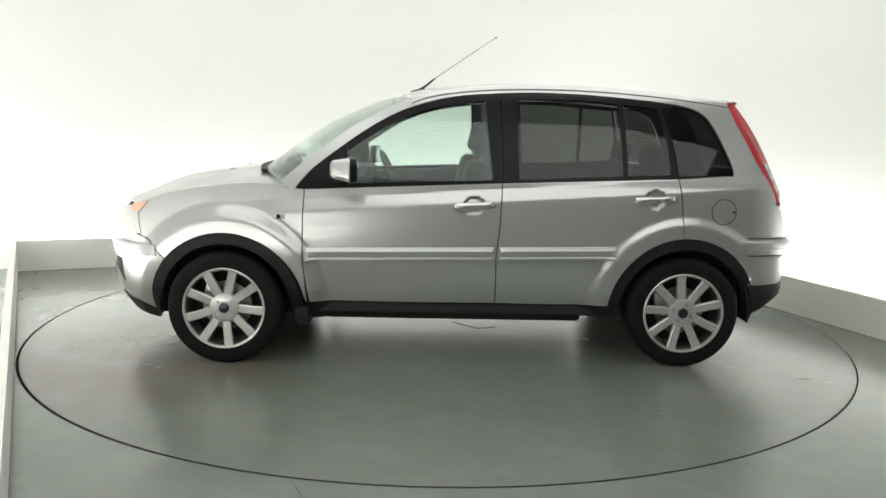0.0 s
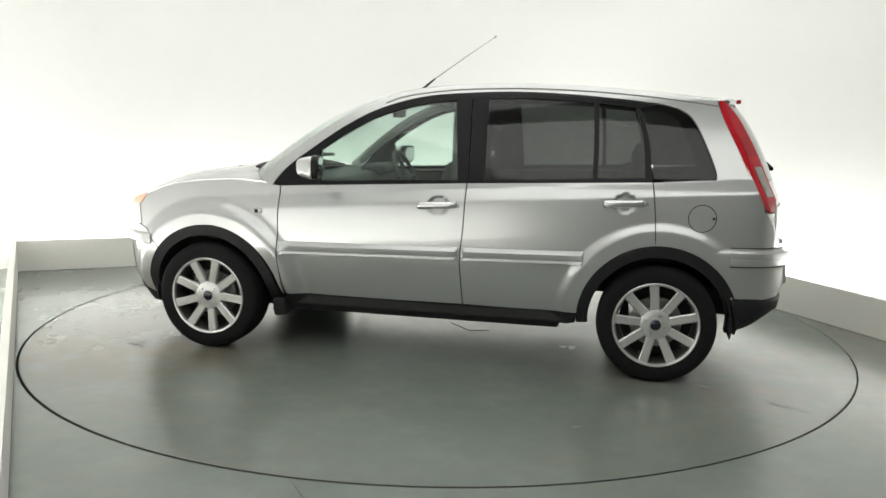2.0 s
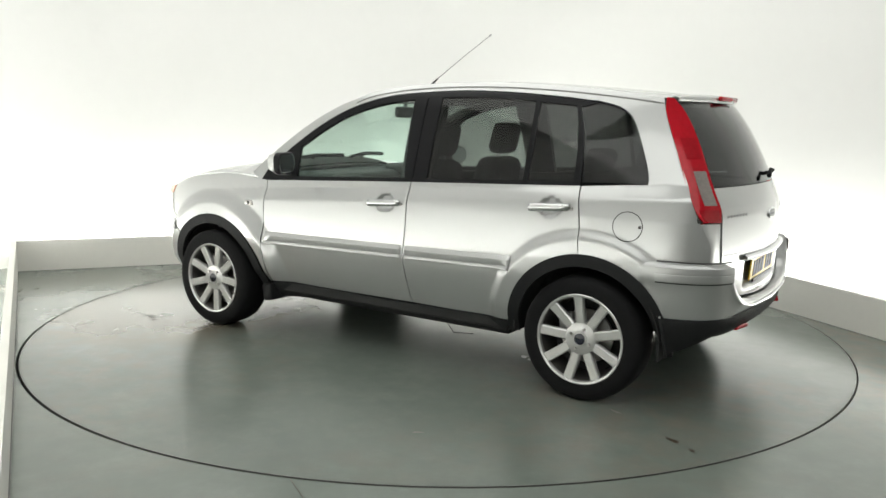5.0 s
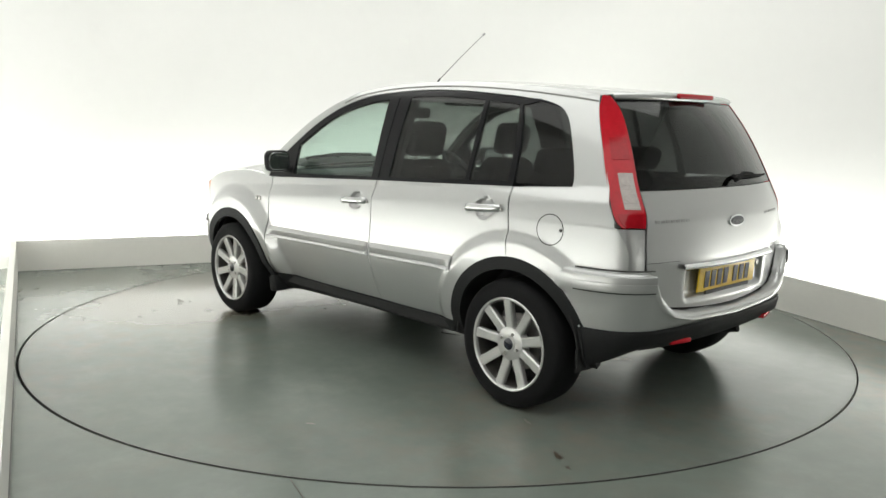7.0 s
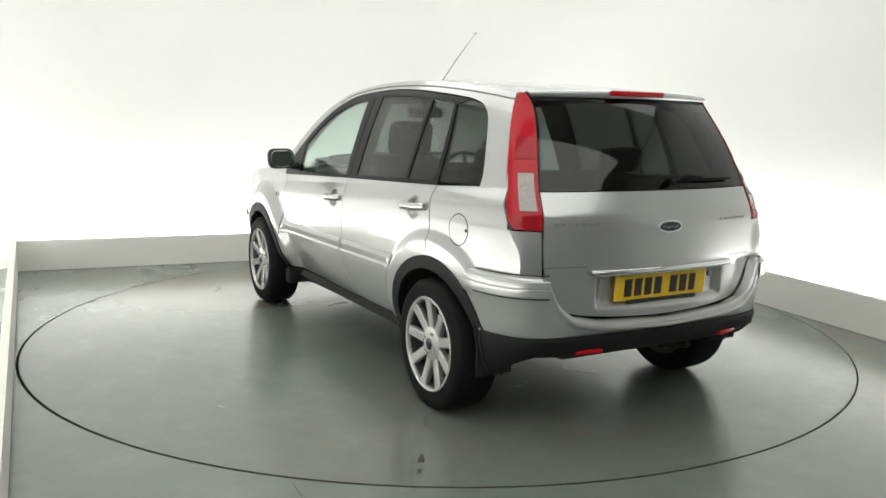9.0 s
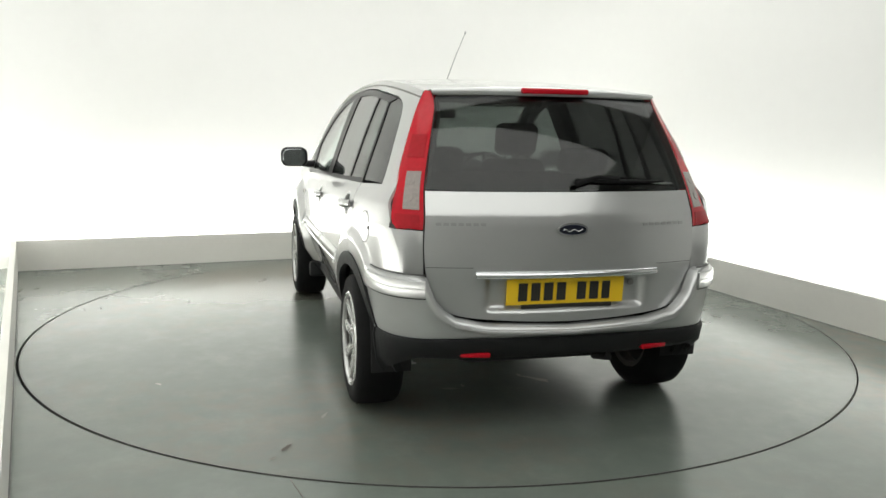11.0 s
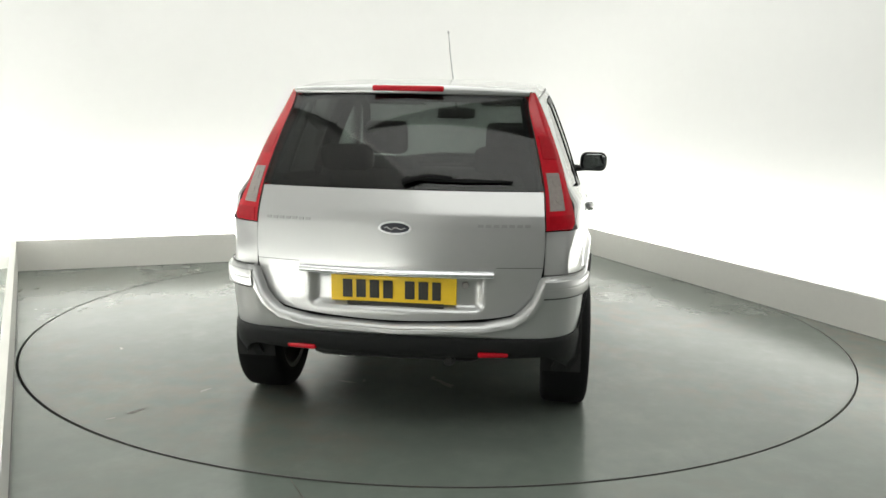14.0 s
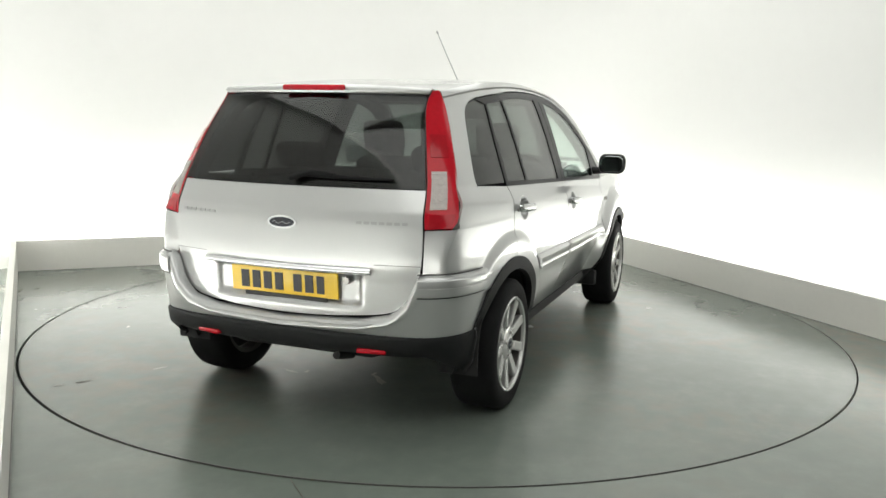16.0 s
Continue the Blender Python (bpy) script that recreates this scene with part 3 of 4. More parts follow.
    both("headlamp", P, LENS, (1, 1, 0), 0.02, "clear glass headlamp", 0.004)
    P = S(coons([(1.757, 0.812), (1.70, 0.812)], [(1.70, 0.812), (1.652, 0.866)], [(1.735, 0.853), (1.652, 0.871)], [(1.757, 0.812), (1.735, 0.853)], 8, 8))
    both("indicator", P, AMBER, (1, 1, 1), 0.015, "amber turn indicator", 0.006)
    # black sills and arch trims
    P = S(coons([(0.88, 0.222), (0.326, 0.240), (-0.80, 0.262)], [(-0.80, 0.262), (-0.845, 0.326)], [(0.80, 0.324), (0.0, 0.322), (-0.845, 0.326)], [(0.88, 0.222), (0.80, 0.324)], 40, 5))
    both("sill", P, BLACK_TRIM, LEFT, 0.03, "black plastic sill", 0.004)
    for (ax, az), a0, a1 in ((FA, -9, 190), (RA, -4, 187)):
        th = np.radians(np.linspace(a0, a1, 49))
        r = np.linspace(0.350, ARCH + 0.004, 5)
        gx = ax + np.cos(th)[None, :] * r[:, None]
        gz = az + np.sin(th)[None, :] * r[:, None]
        P = S(np.stack([gx, gz], -1))
        both("arch_trim", P, BLACK_TRIM, LEFT, 0.03, "dark plastic wheel arch trim", 0.006)
        # liner
        th = np.radians(np.linspace(a0, a1 + 2, 49))
        Y = np.linspace(0.60, 0.775, 4)
        P = np.zeros((4, 49, 3))
        P[..., 0], P[..., 2] = ax + 0.37 * np.cos(th)[None], az + 0.37 * np.sin(th)[None]
        P[..., 1] = Y[:, None]
        both("wheel_arch_liner", P, UNDER, (0, 0, -1), 0.006)
    # door mouldings
    for x0, x1 in ((0.812, -0.200), (-0.228, -0.862)):
        xm = x0 + (x1 - x0) * np.concatenate([[0, 0.008, 0.02], np.linspace(0.06, 0.94, 19), [0.98, 0.992, 1]])
        zc = np.interp(xm, [-0.9, 0.85], [0.633, 0.600])
        fade = np.interp(np.minimum(np.abs(xm - x0), np.abs(xm - x1)), [0, 0.006, 0.016], [0.25, 0.75, 1.0])
        prof = [(-0.036, 0.0), (-0.0357, 0.015), (-0.033, 0.019), (-0.018, 0.018), (-0.0176, 0.011), (-0.0125, 0.011), (-0.012, 0.018), (0.016, 0.020), (0.0165, 0.0195), (0.034, 0.009), (0.036, 0.006), (0.0365, 0.0)]
        P = np.zeros((len(prof), 25, 3))
        for i, (dz, off) in enumerate(prof):
            P[i] = S(np.stack([xm, zc + dz], -1))
            P[i, :, 1] += off * fade
        both("door_moulding", P, PAINT_PLASTIC, LEFT, 0.006)
    # rear
    g = coons([(0.596, 0.740), (0.572, 0.636), (0.505, 0.560), (0.356, 0.530), (0.0, 0.515), (-0.356, 0.530), (-0.505, 0.560), (-0.572, 0.636), (-0.596, 0.740)], [(-0.596, 0.740), (-0.600, 0.85), (-0.587, 1.045)],
              [(0.587, 1.045), (0.0, 1.046), (-0.587, 1.045)], [(0.596, 0.740), (0.600, 0.85), (0.587, 1.045)], 110, 60)
    tailgate = surf("tailgate", R(g, True), PAINT, car, (-1, 0, 0))
    surf("rear_window", R(coons([(0.586, 1.050), (0, 1.050), (-0.586, 1.050)], [(-0.586, 1.050), (-0.545, 1.24), (-0.500, 1.428)], [(0.500, 1.428), (0, 1.434), (-0.500, 1.428)], [(0.586, 1.050), (0.545, 1.24), (0.500, 1.428)], 30, 16)),
              REAR_GLASS, car, (-1, 0, 0.3), 0.005, label="dark privacy glass")
    # lamps wrap the corner
    n, m = 30, 8
    o, i = S(curve(LAMP_OUT, n)), R(curve(LAMP_IN, n))
    o[:, 1] = np.polyval(np.polyfit(o[:, 2], o[:, 1] - 0.012 * np.linspace(1, 0, n + 1), 2), o[:, 2])

    def corner(o, i, m, bulge, ends=()):
        v = np.repeat(np.linspace(0, 1, m + 1)[None], len(o), 0)
        for row, start in ends:
            v[row] = np.linspace(start, 1, m + 1)
        v = v[..., None]
        out = np.array([-0.62, 0.75, 0.12])
        return o[:, None] * (1 - v) + i[:, None] * v + 6.75 * v * (1 - v) ** 2 * bulge[:, None, None] * out
    ROUND = ((0, 0.20), (1, 0.07), (2, 0.02), (-3, 0.03), (-2, 0.10), (-1, 0.26))
    lamps = both("tail_lamp", corner(o, i, m, np.interp(np.linspace(0, 1, n + 1), [0, 0.4, 1], [0.007, 0.010, 0.002]), ROUND), RED, (-1, 1, 0), 0.03, "tall red tail lamp with a clear section", 0.004)
    P = corner(o, i, m, np.interp(np.linspace(0, 1, n + 1), [0, 0.4, 1], [0.007, 0.010, 0.002]), ROUND)
    v = np.linspace(-0.035, 1.02, 9)[None, :, None]
    both("lamp_seal", o[:, None] * (1 - v) + i[:, None] * v, INK, (-1, 1, 0), 0.006, "", 0.0015)
    for s, lamp in ((False, lamps[0]), (True, lamps[1])):
        Q = P[4:13, 3:8]
        lens = surf("clear_lens", Q, TAIL_LENS, lamp, (-1, 1, 0), 0.004, s, "clear reversing lamp lens", 0.0065)
        for k in range(4, 12):
            surf("lens_rib", np.stack([P[k, 3:8] * 0.68 + P[k + 1, 3:8] * 0.32, P[k, 3:8] * 0.45 + P[k + 1, 3:8] * 0.55]), RIB, lens, (-1, 1, 0), 0.001, s, "", 0.0078)
        for Q in (P[5:9, 2:8], P[8:13, 2:8]):
            c = Q.mean((0, 1))
            th = np.linspace(0, 2 * math.pi, 17)
            ex, ez = Q[-1].mean(0) - Q[0].mean(0), Q[:, -1].mean(0) - Q[:, 0].mean(0)
            ex, ez = ex / np.linalg.norm(ex), ez / np.linalg.norm(ez)
            D = np.stack([c + q * 0.018 * (np.cos(th)[:, None] * ex + np.sin(th)[:, None] * ez) for q in (0.05, 0.5, 1.0)])
            surf("reflector", D, TAIL_LENS, lens, (-1, 1, 0), 0.002, s, "", 0.0095)
        surf("dark_lens", P[0:4, 1:8], DARK_RED, lamp, (-1, 1, 0), 0.004, s, "", 0.0065)
        surf("dark_lens", P[15:21, 2:8], DARK_RED, lamp, (-1, 1, 0), 0.004, s, "", 0.0065)
    o, i = S(curve([(-1.80, 0.700), (-1.797, 0.80), (-1.753, 0.893)], 10)), R(curve([(0.601, 0.700), (0.603, 0.80), (0.604, 0.888)], 10))
    both("corner_panel", corner(o, i, 8, np.full(11, 0.008)), PAINT, (-1, 1, 0))
    # rear bumper: plan line and height profile
    half = [(-1.505, 0.786), (-1.62, 0.778), (-1.72, 0.755), (-1.80, 0.712), (-1.86, 0.640), (-1.893, 0.540), (-1.914, 0.40), (-1.928, 0.2), (-1.932, 0.0)]
    h = curve(half, 26)
    plan = np.vstack([h, h[-2::-1] * np.array([1, -1])])
    ztop = np.interp(np.abs(plan[:, 1]), [0, 0.356, 0.50, 0.575, 0.605, 0.64, 0.8], [0.510, 0.524, 0.552, 0.630, 0.715, 0.722, 0.722])
    tang = np.gradient(plan, axis=0)
    nrm = np.stack([-tang[:, 1], tang[:, 0]], -1)
    nrm /= np.linalg.norm(nrm, axis=1, keepdims=True)
    if (nrm[len(nrm) // 2] @ np.array([-1, 0])) < 0:
        nrm = -nrm

    def clear_arch(P):
        reach = RA[0] - np.sqrt(np.maximum(0, 0.400 ** 2 - (P[..., 2] - RA[1]) ** 2))
        P[..., 0] = np.minimum(P[..., 0], reach)
        return P

    def bump(levels):
        P = np.zeros((len(levels), len(plan), 3))
        for r, (f, off) in enumerate(levels):
            z = f(ztop)
            P[r, :, :2] = plan + nrm * off
            P[r, :, 2] = z
        return clear_arch(P)
    lev = [(lambda z: z - 0.007, -0.050), (lambda z: z - 0.006, -0.028), (lambda z: z - 0.008, -0.012), (lambda z: z - 0.014, -0.002), (lambda z: z - 0.026, 0.004), (lambda z: z - 0.04, 0.007), (lambda z: z * 0.8 + 0.456 * 0.2 - 0.02, 0.005), (lambda z: z * 0.66 + 0.456 * 0.34 - 0.012, 0.004),
           (lambda z: z * 0.60 + 0.456 * 0.40 - 0.008, -0.006), (lambda z: z * 0.3 + 0.456 * 0.7, -0.012), (lambda z: z * 0 + 0.456, -0.026)]
    for side in (plan[:, 1] > 0.58, plan[:, 1] < -0.58):
        k = np.where(side)[0][2:]
        if plan[k[0], 1] < 0:
            k = np.where(side)[0][:-2]
        prof = [(0.628, 0.002), (0.6285, 0.012), (0.632, 0.015), (0.664, 0.016), (0.6645, 0.013), (0.668, 0.013), (0.6685, 0.016), (0.694, 0.014), (0.698, 0.010), (0.6985, 0.002)]
        P = np.stack([np.column_stack([plan[k] + nrm[k] * o, np.full(len(k), z)]) for z, o in prof])
        surf("bumper_moulding", P, PAINT_PLASTIC, car, (-1, 1 if plan[k[0], 1] > 0 else -1, 0), 0.005)
        out = (-1, 1 if plan[k[0], 1] > 0 else -1, 0)
        # dark strips: shade and gap painted under the moulding, seam along the bumper top
        for rows in ([(0.622, 0.0055), (0.6275, 0.0075)], [(0.7190, -0.003), (0.7222, -0.0075)]):
            P = np.stack([np.column_stack([plan[k] + nrm[k] * o, np.full(len(k), z)]) for z, o in rows])
            surf("bumper_seam_shade", P, INK, car, out, 0.003)
    surf("rear_bumper", bump(lev), PAINT_PLASTIC, car, (-1, 0, 0), 0.01)
    zlow = np.interp(plan[:, 0], [-1.932, -1.86, -1.72, -1.62, -1.5], [0.362, 0.366, 0.305, 0.275, 0.262])
    P = np.zeros((4, len(plan), 3))
    for r, (f, off) in enumerate(((0.0, -0.022), (0.15, -0.016), (0.7, -0.026), (1.0, -0.06))):
        P[r, :, :2] = plan + nrm * off
        P[r, :, 2] = 0.455 * (1 - f) + zlow * f
    surf("bumper_skirt", clear_arch(P), BLACK_TRIM, car, (-1, 0, 0), 0.012, label="black plastic lower bumper")
    return doors, quarter, tailgate


doors, quarter, tailgate = build_body()


# ---- wheels ----
def build_wheel():
    w = new("wheel")
    w.parent = car
    bm = bmesh.new()
    prof = [(0.214, -0.100), (0.226, -0.103), (0.262, -0.108), (0.288, -0.100), (0.301, -0.085), (0.305, -0.05), (0.306, 0.0), (0.305, 0.05), (0.301, 0.085), (0.288, 0.100), (0.262, 0.108), (0.226, 0.103), (0.214, 0.100), (0.205, 0.0)]
    lathe(bm, prof, 72)
    part("tyre", bm, RUBBER, w, "", True)
    bm = bmesh.new()
    lathe(bm, [(0.217, 0.098), (0.221, 0.103), (0.217, 0.107), (0.208, 0.104), (0.203, 0.090), (0.207, 0.070), (0.212, 0.05)], 72)
    rim = part("rim", bm, ALLOY, w, "nine-spoke silver alloy rim", True)
    bm = bmesh.new()
    lathe(bm, [(0.203, 0.088), (0.194, 0.04), (0.190, -0.09), (0.212, -0.098), (0.212, 0.05)], 72)
    part("barrel", bm, DARK_WELL, w, "dark rim well", True)
    for k in range(9):
        bm = bmesh.new()
        a = 2 * math.pi * k / 9 + math.pi / 2
        secs = []
        for r, y, hw, d in ((0.050, 0.082, 0.024, 0.030), (0.100, 0.086, 0.0235, 0.030), (0.160, 0.092, 0.0235, 0.028), (0.208, 0.098, 0.0255, 0.026)):
            sec = []
            for t, dy in ((-1.0, -d), (-1.0, -0.006), (-0.75, 0.0), (0.75, 0.0), (1.0, -0.006), (1.0, -d)):
                x, z = r, t * hw
                sec.append(bm.verts.new((x * math.cos(a) - z * math.sin(a), y + dy, x * math.sin(a) + z * math.cos(a))))
            secs.append(sec)
        for p, q in zip(secs, secs[1:]):
            for j in range(6):
                bm.faces.new((p[j], p[(j + 1) % 6], q[(j + 1) % 6], q[j]))
        bm.faces.new(secs[-1])
        bm.faces.new(secs[0])
        part("spoke", bm, ALLOY, w, "", True)
    bm = bmesh.new()
    lathe(bm, [(0.001, 0.095), (0.034, 0.095), (0.036, 0.091), (0.066, 0.089), (0.078, 0.084), (0.083, 0.070), (0.083, 0.04), (0.001, 0.04)], 40)
    part("hub", bm, ALLOY, w, "", True)
    bm = bmesh.new()
    lathe(bm, [(0.001, 0.101), (0.020, 0.100), (0.027, 0.097), (0.029, 0.092), (0.001, 0.090)], 28)
    part("hub_cap", bm, BLUE, w, "dark blue hub cap", True)
    for k in range(4):
        a = 2 * math.pi * k / 4 + 0.5
        bm = bmesh.new()
        bmesh.ops.create_cone(bm, cap_ends=True, segments=6, radius1=0.0085, radius2=0.007, depth=0.012,
                              matrix=Matrix.Translation((0.052 * math.cos(a), 0.093, 0.052 * math.sin(a))) @ Matrix.Rotation(radians(-90), 4, "X"))
        part("wheel_nut", bm, STEEL, w)
    bm = bmesh.new()
    lathe(bm, [(0.06, 0.012), (0.132, 0.012), (0.134, 0.004), (0.132, -0.006), (0.06, -0.006)], 48)
    part("brake_disc", bm, STEEL, w, "", True)
    bm = bmesh.new()
    box(bm, (0.10, 0.006, 0.055), (0.075, 0.05, 0.12), 0.012)
    part("brake_caliper", bm, ALLOY, w, "", True)
    bm = bmesh.new()
    lathe(bm, [(0.001, -0.03), (0.188, -0.03), (0.188, -0.036), (0.001, -0.036)], 36)
    part("backing_plate", bm, UNDER, w)
    return w


wheel = build_wheel()
tagged(wheel, "black tyre on a nine-spoke silver alloy wheel")
wheel.matrix_basis = pose(1.244, 0.764, 0.305, 0, -14, 0)
copy_thing(wheel, pose(-1.244, 0.712, 0.305, 0, 5, 0))
copy_thing(wheel, pose(1.244, -0.768, 0.305, 0, 20, 180))
copy_thing(wheel, pose(-1.244, -0.712, 0.305, 0, 12, 180))


# ---- windows and their frames ----
def build_glass():
    inner_top = [(0.592, 1.160), (0.470, 1.246), (0.332, 1.326), (0.200, 1.376), (0.055, 1.412), (-0.135, 1.436)]

    def glass(name, bottom, right, top, left, mat, label, nu=18, nv=14):
        both(name, S(coons(bottom, right, top, left, nu, nv)), mat, LEFT, 0.005, label, -0.006)
    glass("front_window", [(0.585, 0.962), (0.2, 0.979), (-0.188, 0.997)], [(-0.188, 0.997), (-0.165, 1.22), (-0.140, 1.434)], inner_top, [(0.585, 0.962), (0.592, 1.160)], CLEAR_GLASS, "clear green-tinted door glass", 26, 16)
    glass("rear_window_pane", [(-0.325, 1.003), (-0.6, 1.014), (-0.890, 1.025)], [(-0.890, 1.025), (-0.885, 1.25), (-0.872, 1.430)], [(-0.315, 1.450), (-0.6, 1.449), (-0.872, 1.430)], [(-0.325, 1.003), (-0.315, 1.450)], DARK_GLASS, "dark privacy glass")
    glass("vent_pane", [(-0.912, 1.026), (-1.158, 1.036)], [(-1.158, 1.036), (-1.135, 1.25), (-1.085, 1.412)], [(-0.895, 1.429), (-1.085, 1.412)], [(-0.912, 1.026), (-0.907, 1.25), (-0.895, 1.429)], DARK_GLASS, "dark privacy glass", 8, 14)
    glass("quarter_window", [(-1.195, 1.050), (-1.497, 1.056)], [(-1.497, 1.056), (-1.495, 1.091), (-1.457, 1.190), (-1.383, 1.335), (-1.308, 1.397), (-1.20, 1.424)], [(-1.105, 1.438), (-1.20, 1.424)],
          [(-1.195, 1.050), (-1.165, 1.25), (-1.105, 1.432)], QUARTER_GLASS, "dark privacy glass", 12, 18)

    def frame_strip(name, bottom, right, top, left, nu, nv, label=""):
        both(name, S(coons(bottom, right, top, left, nu, nv)), BLACK_GLOSS, LEFT, 0.02, label, -0.002)
    # pillars between the panes
    frame_strip("door_pillar", [(-0.186, 1.0), (-0.236, 1.001)], [(-0.239, 1.001), (-0.232, 1.22), (-0.222, 1.468)], [(-0.138, 1.460), (-0.222, 1.468)], [(-0.186, 1.0), (-0.163, 1.22), (-0.138, 1.460)], 5, 14, "gloss black door pillar")
    frame_strip("door_pillar", [(-0.244, 1.001), (-0.327, 1.005)], [(-0.327, 1.005), (-0.317, 1.473)], [(-0.229, 1.468), (-0.317, 1.474)], [(-0.244, 1.001), (-0.238, 1.22), (-0.229, 1.468)], 5, 14, "gloss black door pillar")
    frame_strip("window_divider", [(-0.888, 1.025), (-0.914, 1.026)], [(-0.914, 1.026), (-0.909, 1.25), (-0.896, 1.450)], [(-0.870, 1.452), (-0.896, 1.450)], [(-0.888, 1.025), (-0.883, 1.25), (-0.870, 1.452)], 3, 14)
    frame_strip("window_divider", [(-1.153, 1.036), (-1.187, 1.037)], [(-1.187, 1.037), (-1.160, 1.25), (-1.098, 1.436)], [(-1.082, 1.438), (-1.098, 1.436)], [(-1.153, 1.036), (-1.132, 1.25), (-1.082, 1.438)], 3, 14)
    # sail panel at the mirror, waist rubber, upper frame
    frame_strip("sail_panel", [(0.872, 0.948), (0.70, 0.955), (0.583, 0.962)], [(0.583, 0.962), (0.590, 1.07), (0.598, 1.196)], [(0.868, 0.952), (0.788, 1.047), (0.700, 1.120), (0.598, 1.197)], [(0.872, 0.948), (0.868, 0.952)], 12, 10)
    frame_strip("waist_rubber", [(0.583, 0.957), (-0.236, 0.994), (-1.188, 1.033)], [(-1.188, 1.033), (-1.160, 1.054)], [(0.583, 0.981), (-0.236, 1.015), (-1.160, 1.054)], [(0.583, 0.957), (0.583, 0.981)], 40, 3)
    up = [(0.598, 1.197)] + TOPLINE[3:]
    lo = [(0.594, 1.154), (0.468, 1.240), (0.330, 1.320), (0.198, 1.371), (0.054, 1.407), (-0.112, 1.430), (-0.408, 1.446), (-0.709, 1.441), (-1.0, 1.417), (-1.12, 1.405)]
    frame_strip("window_frame", lo, [(-1.12, 1.405), (-1.195, 1.424)], up, [(0.594, 1.154), (0.598, 1.197)], 48, 4)


build_glass()


# ---- cabin ----
def build_cabin():
    # trim behind the panels
    P = S(coons([(0.84, 0.30), (0.3, 0.30), (-0.85, 0.30)], [(-0.85, 0.30), (-0.87, 0.6), (-1.0, 0.72), (-1.22, 0.76), (-1.20, 1.03)], [(0.86, 0.945), (0.3, 0.968), (-0.4, 1.0), (-1.20, 1.03)], [(0.84, 0.30), (0.86, 0.945)], 40, 16))
    both("door_trim", P, CABIN, LEFT, 0.05, "", -0.030)
    P = S(coons([(-1.19, 0.76), (-1.78, 0.74)], [(-1.78, 0.74), (-1.72, 0.9), (-1.63, 1.05)], [(-1.17, 1.03), (-1.63, 1.05)], [(-1.19, 0.76), (-1.17, 1.03)], 12, 8))
    both("boot_trim", P, CABIN, LEFT, 0.03, "", -0.022)
    P = S(coons([(-1.505, 1.05), (-1.62, 1.05)], [(-1.62, 1.05), (-1.545, 1.227), (-1.475, 1.363), (-1.43, 1.43)], [(-1.21, 1.425), (-1.43, 1.43)], QEDGE, 6, 18))
    both("pillar_trim", P, CABIN, LEFT, 0.02, "", -0.018)
    o, i = S(curve(LAMP_OUT, 20)), R(curve(LAMP_IN, 20))
    v = np.linspace(-0.08, 1.05, 5)[None, :, None]
    both("lamp_housing", o[:, None] * (1 - v) + i[:, None] * v, CABIN, (-1, 1, 0), 0.01, "", -0.034)
    P = S(coons([(-0.15, 0.97), (-0.35, 0.98)], [(-0.35, 0.98), (-0.335, 1.46)], [(-0.12, 1.45), (-0.335, 1.46)], [(-0.15, 0.97), (-0.12, 1.45)], 4, 12))
    both("pillar_trim", P, CABIN, LEFT, 0.03, "", -0.026)
    # headliner and roof sides
    P = across(sh(ROOF_EDGE, 0, -0.03), 24, 16, [(0.06, 0.030), (0.0, 0.010), (0, 0.008), (0, 0.008), (-0.05, 0.01)])
    surf("headliner", P, LINER, car, (0, 0, -1), 0.008)
    for s in (False, True):
        e = S(curve(sh([(0.88, 1.04), (0.680, 1.195), (0.526, 1.300), (0.372, 1.382), (0.255, 1.426), (0.0, 1.465)], -0.02, -0.02), 14))
        v = np.array([-0.035, -0.085])
        Q = e[:, None] + np.stack([0 * v, v, 0 * v], -1)[None]
        surf("screen_pillar_trim", Q, LINER, car, (0, 1, 0), 0.03, s)
    bm = bmesh.new()
    box(bm, (-0.02, 0, 0.295), (1.62, 1.46, 0.06), 0.01)
    box(bm, (-1.30, 0, 0.42), (0.96, 0.96, 0.05), 0.01)
    part("floor_pan", bm, UNDER, car)
    bm = bmesh.new()
    box(bm, (0.0, 0, 0.215), (1.46, 1.10, 0.06), 0.02)
    part("underbody", bm, UNDER, car)
    # added dark block, fills the front bay so nothing shows or shines through
    bm = bmesh.new()
    box(bm, (1.24, 0, 0.505), (0.86, 1.0, 0.64), 0.04)
    part("bay_blocker", bm, UNDER, car)
    bm = bmesh.new()
    box(bm, (-1.43, 0.03, 0.365), (0.56, 0.76, 0.16), 0.05)
    part("silencer", bm, UNDER, car, "", True)
    bm = bmesh.new()
    tube(bm, [(-1.244, 0.62, 0.30), (-1.244, -0.62, 0.30)], 0.04, 10)
    part("rear_axle", bm, UNDER, car)
    bm = bmesh.new()
    tube(bm, [(1.244, 0.62, 0.30), (1.244, -0.62, 0.30)], 0.03, 10)
    part("front_axle", bm, UNDER, car)
    # dashboard
    bm = bmesh.new()
    box(bm, (0.76, 0, 0.80), (0.42, 1.40, 0.36), 0.06, None, 4)
    box(bm, (0.60, -0.36, 0.985), (0.16, 0.36, 0.07), 0.03, None, 3)
    part("dashboard", bm, CABIN, car, "", True)
    bm = bmesh.new()
    m = pose(0.40, -0.36, 0.935, 0, -64, 0)
    rings = []
    for k in range(32):
        a = 2 * math.pi * k / 32
